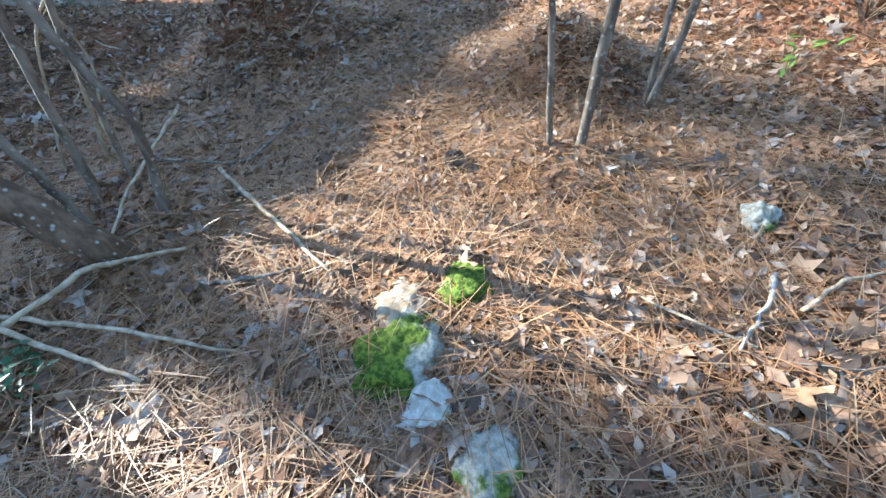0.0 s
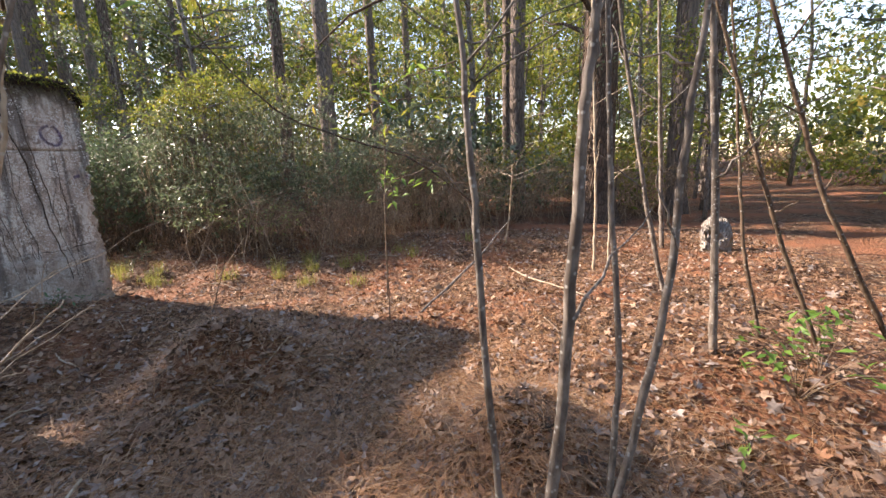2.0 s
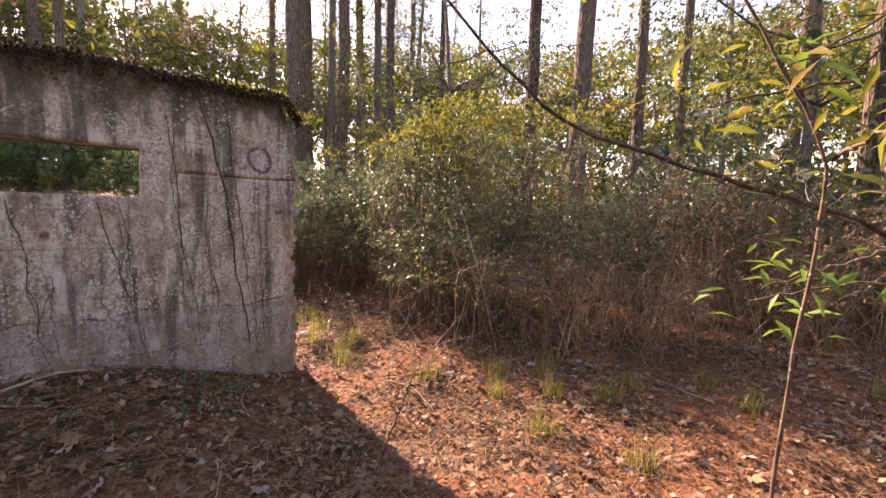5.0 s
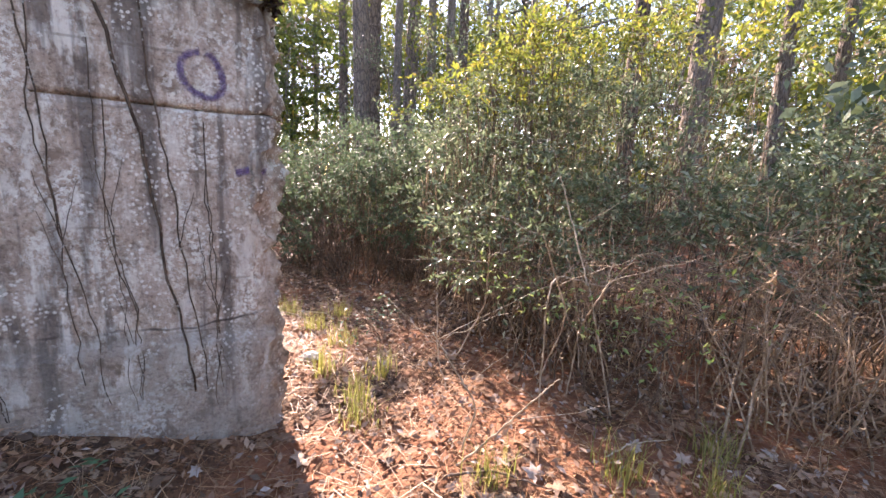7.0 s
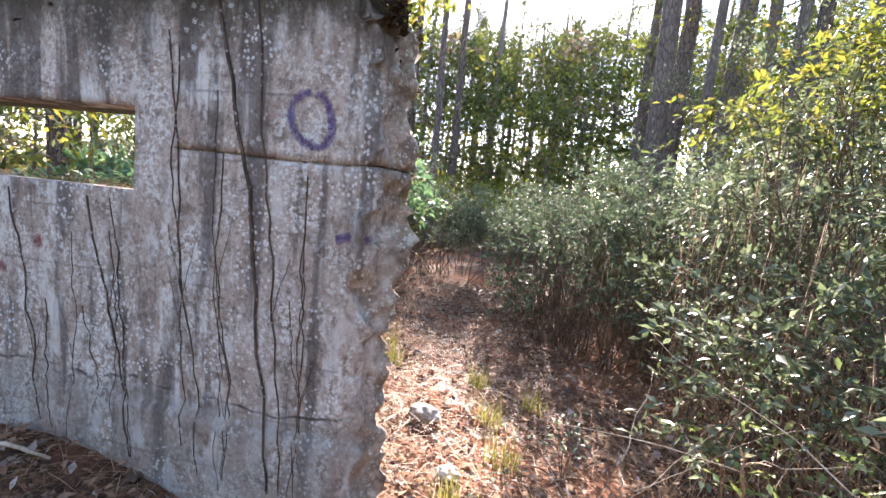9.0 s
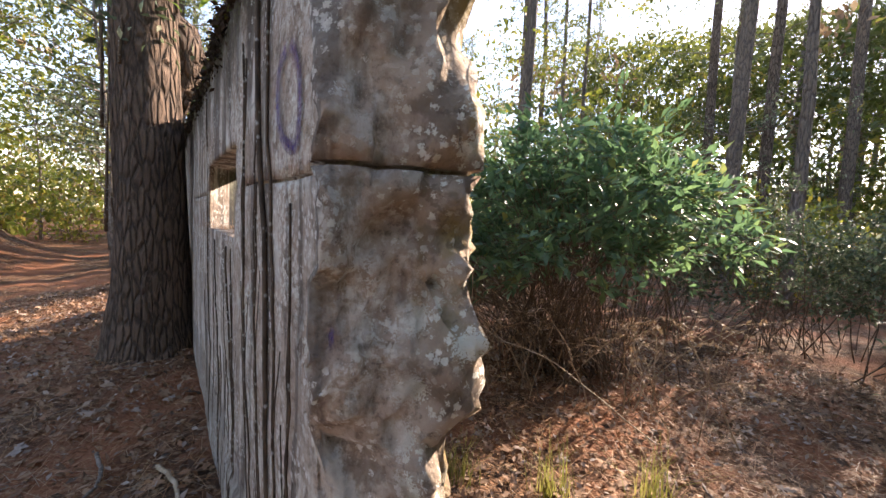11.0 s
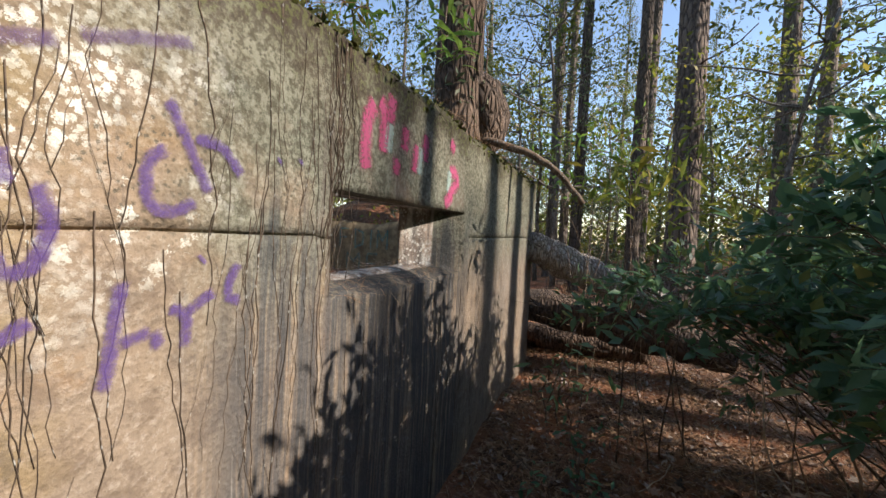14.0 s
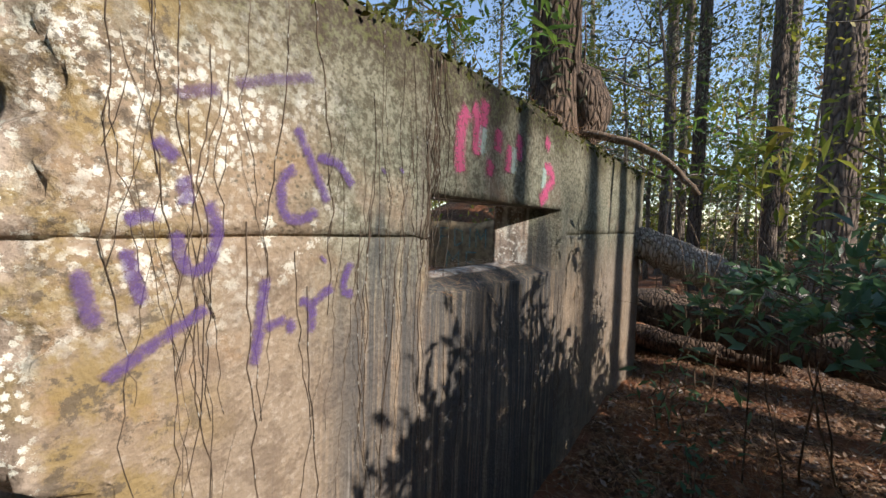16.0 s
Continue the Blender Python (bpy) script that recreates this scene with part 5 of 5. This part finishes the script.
# a low bough that crosses the open space
g = Geo().tube(bend([(-.12, -1.5, 2.6), (.07, -1.8, 2.1), (.41, -2.1, 1.66), (.72, -2.57, 1.46), (1.1, -3.0, 1.28), (1.83, -3.3, .8)], 26, .006, rnd), [.005, .009, .011], 6)
single("hanging_vine", g, VINE, "dark wiry vine hanging across the clearing", "vine")
g = Geo().tube(bend([(-.75, 2.3, .1), (-1.3, 1.9, .55), (-1.62, 1.75, .6), (-1.75, 1.6, .75), (-1.7, 1.55, 1.1)], 26, .004, rnd), [.004, .003], 5)
single("looping_vine", g, PALE_TWIG, "thin dry vine drooping in a loop", "vine")
for pts in ([(.6, -.6, .0), (.72, -.7, .19), (.84, -.84, .43)], [(.66, -.55, 0), (.7, -.62, .3), (.58, -.55, .52)], [(.89, -.02, 0), (.84, .04, .22), (.8, .0, .6)], [(1.25, -.4, 0), (1.22, -.43, .82), (1.7, -.38, .68), (2.0, -.3, .8)], [(1.4, -.2, 0), (1.3, -.5, .6), (1.05, -.6, .95)],
            [(1.5, -.35, .1), (1.45, -.45, .5), (1.25, -.75, .8)], [(1.6, -.6, 0), (1.45, -.5, .7), (1.5, -.2, 1.2)], [(1.1, .3, 0), (1.2, .1, .5), (1.0, -.2, .85)]):
    sapling(pts, .005, "pale dead twig in front of the shrub", .12, PALE_TWIG, 4)


# ---- leafy bough overhead ----
def bough(pts, leaves, material, label, seed, size=.11):
    rs = np.random.RandomState(seed)
    ob = thing("leafy_bough", label, "branch")
    line = bend(pts, 16, .01, rnd)
    part("stem", Geo().tube(line, [.008, .003], 5), BROWN_TWIG, ob)
    at = line[rs.randint(4, 16, leaves)] + rs.normal(0, .08, (leaves, 3))
    tagged(part("leaf_spray", Geo().scatter(LONG_V, LEAF_F, at, rs.uniform(.7, 1.3, leaves) * size, turns(leaves, .5, rs)), material, ob), kind="stuff")


bough([(-.9, -5.4, 3.0), (-.5, -3.9, 2.6), (-.2, -3.35, 2.25)], 40, SUNNY, "drooping bough with long yellow-green leaves", 90)
bough([(.73, -2.89, 1.5), (.6, -3.0, 1.55), (.45, -3.05, 1.5)], 9, SUNNY, "small spray of yellow and orange leaves", 91)
bough([(1.9, -3.2, 1.0), (1.4, -2.9, 1.05), (1.1, -2.6, .95)], 22, FRESH, "sapling branch with long green leaves", 92, .13)
bough([(2.2, -3.6, 1.9), (1.6, -3.2, 1.9), (1.2, -2.9, 1.75)], 24, SUNNY, "sapling branch with yellow-green leaves", 93, .13)
bough([(-3.3, -.3, 3.2), (-2.6, 0, 2.8), (-2.0, .1, 2.6)], 60, FRESH, "leafy laurel bough behind the wall's crest", 94, .12)
bough([(-2.6, -.8, 2.9), (-1.9, -.4, 2.75), (-1.3, -.2, 2.55)], 60, SUNNY, "leafy bough behind the wall's crest", 95, .12)


g = Geo().tube(bend([(-.06, -2.85, 2.02), (-.08, -2.92, 2.06), (-.13, -3.17, 2.17), (-.14, -3.54, 2.22), (-.23, -3.82, 2.26), (-.35, -4.1, 2.29), (-.7, -4.9, 2.4), (-1.5, -6.3, 2.6)], 26, .006, rnd), [.004, .009, .014, .02], 6)
single("low_branch", g, VINE, "dark bare branch reaching low across the clearing", "branch")
bough([(-1.9, -3.6, 2.6), (-1.3, -3.0, 2.3), (-1.05, -2.85, 2.1)], 60, FRESH, "hanging spray of long green leaves", 96, .11)
bough([(-1.1, -3.6, 2.5), (-.96, -3.1, 2.25), (-.84, -2.9, 2.15)], 70, GLOSSY, "hanging spray of dark green leaves", 97, .11)
bough([(-1.2, -3.2, 2.3), (-1.0, -2.9, 2.05), (-.89, -2.81, 1.93)], 8, SUNNY, "small spray of yellow autumn leaves", 98, .09)
bough([(1.5, -3.3, 2.2), (1.0, -2.95, 2.0), (.83, -2.7, 1.83)], 20, FRESH, "sapling branch with long fresh leaves", 99, .14)
bough([(1.4, -2.9, 1.9), (1.0, -2.6, 1.8), (.78, -2.49, 1.74)], 16, SUNNY, "sapling branch with yellow and orange leaves", 100, .13)
bough([(1.5, -3.0, 1.2), (1.1, -2.8, 1.1), (.88, -2.7, 1.04)], 18, FRESH, "sapling branch with long fresh leaves", 101, .12)
bough([(-2.3, -.7, 3.0), (-1.95, -.3, 2.75), (-1.77, -.25, 2.65)], 46, FRESH, "leafy laurel bough behind the wall's crest", 102, .11)
bough([(-1.9, -.8, 3.1), (-1.7, -.45, 2.95), (-1.5, -.3, 2.8)], 40, SUNNY, "leafy bough behind the wall's crest", 103, .1)
for pts in ([(-2.3, -2.75, 0), (-2.15, -3.0, .55), (-1.95, -3.1, .75)], [(-2.1, -2.7, 0), (-2.0, -2.9, .4), (-2.1, -3.05, .8)]):
    sapling(pts, .005, "thin knobbly pale twig before the wall", .15, PALE_TWIG, 5)


# ---- small plants ----
def tuft(x, y, n, h, mat_, label, seed):
    rs = np.random.RandomState(seed)
    lean, yaw = rs.uniform(.1, .75, n), rs.uniform(0, 6.283, n)
    verts, faces = [], []
    z0 = float(gz(x, y))
    for k in range(n):
        d = np.array([math.cos(yaw[k]), math.sin(yaw[k])])
        w = np.array([-d[1], d[0], 0]) * .003
        ln = h * rs.uniform(.5, 1.1)
        foot = np.array([x, y, z0]) + np.array([*rs.normal(0, .05, 2), 0])
        for t in (0, .5, 1):
            c = foot + np.array([*(d * ln * lean[k] * t * t), ln * t * (1 - .45 * lean[k] * t)])
            verts += [c - w * (1.05 - t), c + w * (1.05 - t)]
        b = 6 * k
        faces += [[b, b + 1, b + 3, b + 2], [b + 2, b + 3, b + 5, b + 4]]
    single("grass_tuft", Geo().add(np.array(verts), faces), mat_, label, "grass", "grass tufts", smooth=False)


for k, (x, y, h) in enumerate(((1.5, -1.2, .22), (1.75, -1.05, .25), (1.3, -1.45, .18), (.33, -.1, .2), (.25, .35, .22), (.45, .75, .25), (.35, 1.2, .26), (.62, 1.5, .24), (.2, 1.7, .22), (1.9, -1.7, .2), (.9, -1.7, .2), (2.3, -2.1, .2), (.55, .2, .18), (-.8, 1.4, .35), (-1.2, 1.1, .3), (-.5, 1.8, .4), (2.9, -2.9, .2), (1.0, -1.2, .2), (1.25, -.95, .24), (1.55, -1.75, .22), (1.1, -2.2, .2), (2.1, -2.4, .22), (.7, -.75, .2), (.35, .05, .22))):
    tuft(x, y, 60, h, GRASS, "tuft of thin yellow-green grass", 300 + k)


def seedling(x, y, h, n, size, mat_, label, seed):
    rs, rr = np.random.RandomState(seed), random.Random(seed)
    ob = thing("seedling", label, "plant")
    z0 = float(gz(x, y))
    st, ends = Geo(), []
    for k in range(6):
        e = np.array([x + rr.gauss(0, h * .5), y + rr.gauss(0, h * .5), z0 + h * rr.uniform(.5, 1)])
        st.tube(bend([(x, y, z0 - .02), ((x + e[0]) / 2, (y + e[1]) / 2, z0 + h * .6), e], 6, .004, rr), [.003, .0015], 4)
        ends.append(e)
    tagged(part("stem", st, BROWN_TWIG, ob), kind="stuff")
    at = np.array(ends)[rs.randint(0, 6, n)] + rs.normal(0, h * .16, (n, 3))
    at[:, 2] = np.maximum(at[:, 2], z0 + .03)
    tagged(part("leaf_spray", Geo().scatter(LEAF_V, LEAF_F, at, rs.uniform(.7, 1.2, n) * size, turns(n, .35, rs)), mat_, ob), kind="stuff")


seedling(-.68, -.62, .22, 60, .05, TEAL, "small bluish green seedling at the wall's foot", 401)
seedling(-.3, -5.6, .35, 60, .07, FRESH, "bright green seedling on pine straw", 402)
seedling(-.1, -5.75, .3, 40, .07, FRESH, "bright green seedling on pine straw", 403)
seedling(-.75, -5.3, .12, 14, .06, FRESH, "tiny bright green seedling on litter", 404)
seedling(-2.45, .95, .3, 60, .06, TEAL, "small green seedling in the shaded litter", 405)
seedling(-1.9, .9, .25, 40, .06, TEAL, "small green seedling in the shaded litter", 406)
seedling(.75, .75, .3, 90, .035, TEAL, "low bluish green groundcover beside the path", 407)
seedling(-2.93, -3.62, .12, 90, .03, TEAL, "small dark green conifer seedling", 408)
seedling(-1.68, .28, .12, 16, .04, TEAL, "tiny fern growing from the wall", 409)


# ---- stones ----
def stone(x, y, r, flat, material, label, seed):
    bm = bmesh.new()
    bmesh.ops.create_icosphere(bm, subdivisions=4, radius=1)
    z0 = float(gz(x, y))
    for v in bm.verts:
        d = 1 + .35 * noise.fractal(v.co * 1.6 + Vector((seed, 0, 0)), .9, 2, 4)
        v.co = Vector((x + v.co.x * r * d, y + v.co.y * r * d * .8, z0 + .02 + v.co.z * r * flat * d))
    me = bpy.data.meshes.new("stone")
    bm.to_mesh(me)
    bm.free()
    me.materials.append(material)
    me.polygons.foreach_set("use_smooth", [True] * len(me.polygons))
    tagged(new("stone", me), label, "stone", "stones on the forest floor")


stone(-2.29, -4.45, .075, .55, MOSSY, "small mossy stone with pale lichen", 1)
stone(-2.52, -4.38, .12, .45, MOSSY, "flat stone covered in green moss", 2)
stone(-2.6, -4.49, .058, .6, STAINED, "pale stone with a faded red smear", 3)
stone(-2.66, -4.63, .08, .5, MOSSY, "mossy stone half sunk in pine straw", 4)
stone(-2.4, -4.32, .08, .35, PALE_TWIG, "flat tan stone under pine straw", 5)
stone(-1.8, -5.11, .06, .7, MOSSY, "small lichen-covered stone on litter", 6)
stone(-.05, 1.1, .09, .5, STONE, "grey stone beside the path", 7)
stone(.2, .55, .06, .4, STONE, "grey stone at the wall's broken end", 8)
stone(-9.0, -4.6, .3, .5, MOSSY, "mossy boulder by the far wall", 9)


# ---- sticks on the ground ----
def stick(pts, r, material, label):
    p = [(x, y, float(gz(x, y)) + z) for x, y, z in pts]
    g = Geo().tube(bend(p, 14, .004, rnd), [r, r * .9, r * .55], 7, .12)
    single("fallen_stick", g, material, label, "stick", "sticks on the litter")


stick([(-2.12, -3.46, .05), (-2.26, -3.82, .05), (-2.38, -4.11, .04)], .008, PALE_TWIG, "pale dry stick on leaf litter")
stick([(-2.83, -3.31, .05), (-2.73, -3.65, .06), (-2.65, -4.01, .04)], .007, PALE_TWIG, "pale dry stick on leaf litter")
stick([(-2.84, -3.32, .06), (-2.82, -3.6, .07), (-2.79, -3.87, .04)], .008, PALE_TWIG, "pale dry stick on leaf litter")
stick([(-2.88, -3.41, .05), (-2.62, -3.5, .08), (-2.45, -3.65, .04)], .009, PALE_TWIG, "peeled crooked stick on leaf litter")
stick([(-1.88, -3.04, .12), (-2.34, -3.36, .1), (-2.62, -3.48, .03)], .006, PALE_TWIG, "long bent dry stick")
stick([(-2.18, -3.19, .04), (-2.04, -3.49, .04), (-1.72, -3.44, .04)], .007, GREY_TWIG, "grey bent stick on leaf litter")
stick([(-2.53, -3.78, .04), (-2.46, -3.9, .045), (-2.39, -4.02, .04)], .007, GREY_TWIG, "grey stick on leaf litter")
stick([(-2.02, -5.12, .03), (-2.12, -5.1, .05), (-2.29, -5.03, .03)], .006, STONE, "bluish lichen-covered twig on litter")
stick([(-2.49, -3.91, .03), (-2.56, -4.11, .03), (-2.62, -4.26, .03)], .009, GREY_TWIG, "dark grey stick on leaf litter")
stick([(-1.44, -2.89, .03), (-1.37, -2.92, .03), (-1.3, -2.96, .03)], .014, GREY_TWIG, "short grey stick by the hump")
stick([(-2.41, -5.04, .03), (-2.43, -5.1, .03), (-2.46, -5.17, .03)], .004, STONE, "thin grey twig on litter")
stick([(-1.62, -.22, .03), (-1.4, -.16, .04), (-1.2, -.14, .03)], .01, PALE_TWIG, "pale peeled stick at the wall's foot")
stick([(-1.9, -.45, .03), (-1.62, -.4, .04), (-1.4, -.5, .03)], .009, GREY_TWIG, "grey stick at the wall's foot")
stick([(.3, -3.35, .05), (1.3, -3.5, .25), (2.4, -3.62, .5)], .011, GREY_TWIG, "long grey branch propped on brush")
stick([(1.0, -4.6, .04), (1.5, -4.0, .05), (1.9, -3.7, .04)], .008, PALE_TWIG, "pale dry stick in sunlight")
stick([(-1.1, 1.0, .02), (-1.0, .85, .25), (-1.05, .7, .42)], .004, PALE_TWIG, "thin bent dry stalk")
loose = random.Random(99)
for k in range(46):
    x, y = loose.uniform(-3.5, 3.5), loose.uniform(-6, 2.5)
    if -.15 < y < .5 and x < .1:
        continue
    a, ln = loose.uniform(0, 6.28), loose.uniform(.15, .55)
    stick([(x, y, .03), (x + ln * .5 * math.cos(a + .2), y + ln * .5 * math.sin(a + .2), .045), (x + ln * math.cos(a), y + ln * math.sin(a), .03)], loose.uniform(.002, .006), loose.choice((GREY_TWIG, PALE_TWIG, BROWN_TWIG)), "dry twig on the leaf litter")


# ---- pine cone ----
def cone_thing(x, y):
    g = Geo()
    z0 = float(gz(x, y)) + .03
    k = np.arange(90)
    t = k / 90
    a = k * 2.4
    r = .03 * np.sin(np.pi * (.12 + .85 * t))
    pos = np.stack([x + (t - .5) * .1, y + r * np.cos(a), z0 + r * np.sin(a)], 1)
    rot = np.array([np.array(Euler((ai, 0, -.5)).to_matrix()) for ai in a])
    g.scatter([(-.4, 0, -.1), (.4, 0, -.1), (.3, .9, .1), (-.3, .9, .1), (0, .4, .35)], [(0, 1, 4), (1, 2, 4), (2, 3, 4), (3, 0, 4)], pos, np.full(90, .018), rot)
    g.tube([(x - .05, y, z0), (x, y, z0), (x + .05, y, z0)], [.012, .02, .008], 8)
    single("pine_cone", g, GREY_TWIG, "grey pine cone lying on pine straw", "pine cone")


cone_thing(-1.74, -4.19)


# ---- loose litter ----
def free(x, y):
    return ~((y > -.03) & (y < THICK + .03) & (x < .03) & (x > -LONG))


def litter():
    rs = np.random.RandomState(17)

    def spread(n, near):
        k = int(n * near)
        x = np.r_[rs.normal(-1.9, .9, k), rs.uniform(-7.5, 4.6, n - k)]
        y = np.r_[rs.normal(-4.0, .9, k), rs.uniform(-6.8, 5.5, n - k)]
        ok = free(x, y)
        return x[ok], y[ok]
    g = Geo()
    x, y = spread(9000, .4)
    n = len(x)
    g.scatter(LOBED_V, LOBED_F, np.stack([x, y, gz(x, y) + rs.uniform(.004, .03, n)], 1), rs.uniform(.045, .105, n), turns(n, .36, rs))
    single("fallen_lobed_leaves", g, DRY, "fallen lobed oak and maple leaves, brown and grey", "leaves", kind="stuff", smooth=False)
    g = Geo()
    x, y = spread(105000, .28)
    n = len(x)
    g.scatter([(0, -.5, 0), (-.24, 0, .12), (0, 0, .02), (.26, 0, .1), (0, .5, .04)], LEAF_F, np.stack([x, y, gz(x, y) + rs.uniform(.003, .034, n)], 1), rs.uniform(.022, .058, n), turns(n, .5, rs))
    single("fallen_leaves", g, DRY, "small dry curled fallen leaves", "leaves", kind="stuff", smooth=False)
    g = Geo()
    x, y = spread(150000, .36)
    n = len(x)
    g.scatter(NEED_V, NEED_F, np.stack([x, y, gz(x, y) + rs.uniform(.006, .035, n)], 1), rs.uniform(.1, .2, n), turns(n, .13, rs))
    single("pine_straw", g, STRAW, "rust-coloured fallen pine needles", "pine straw", kind="stuff", smooth=False)


litter()
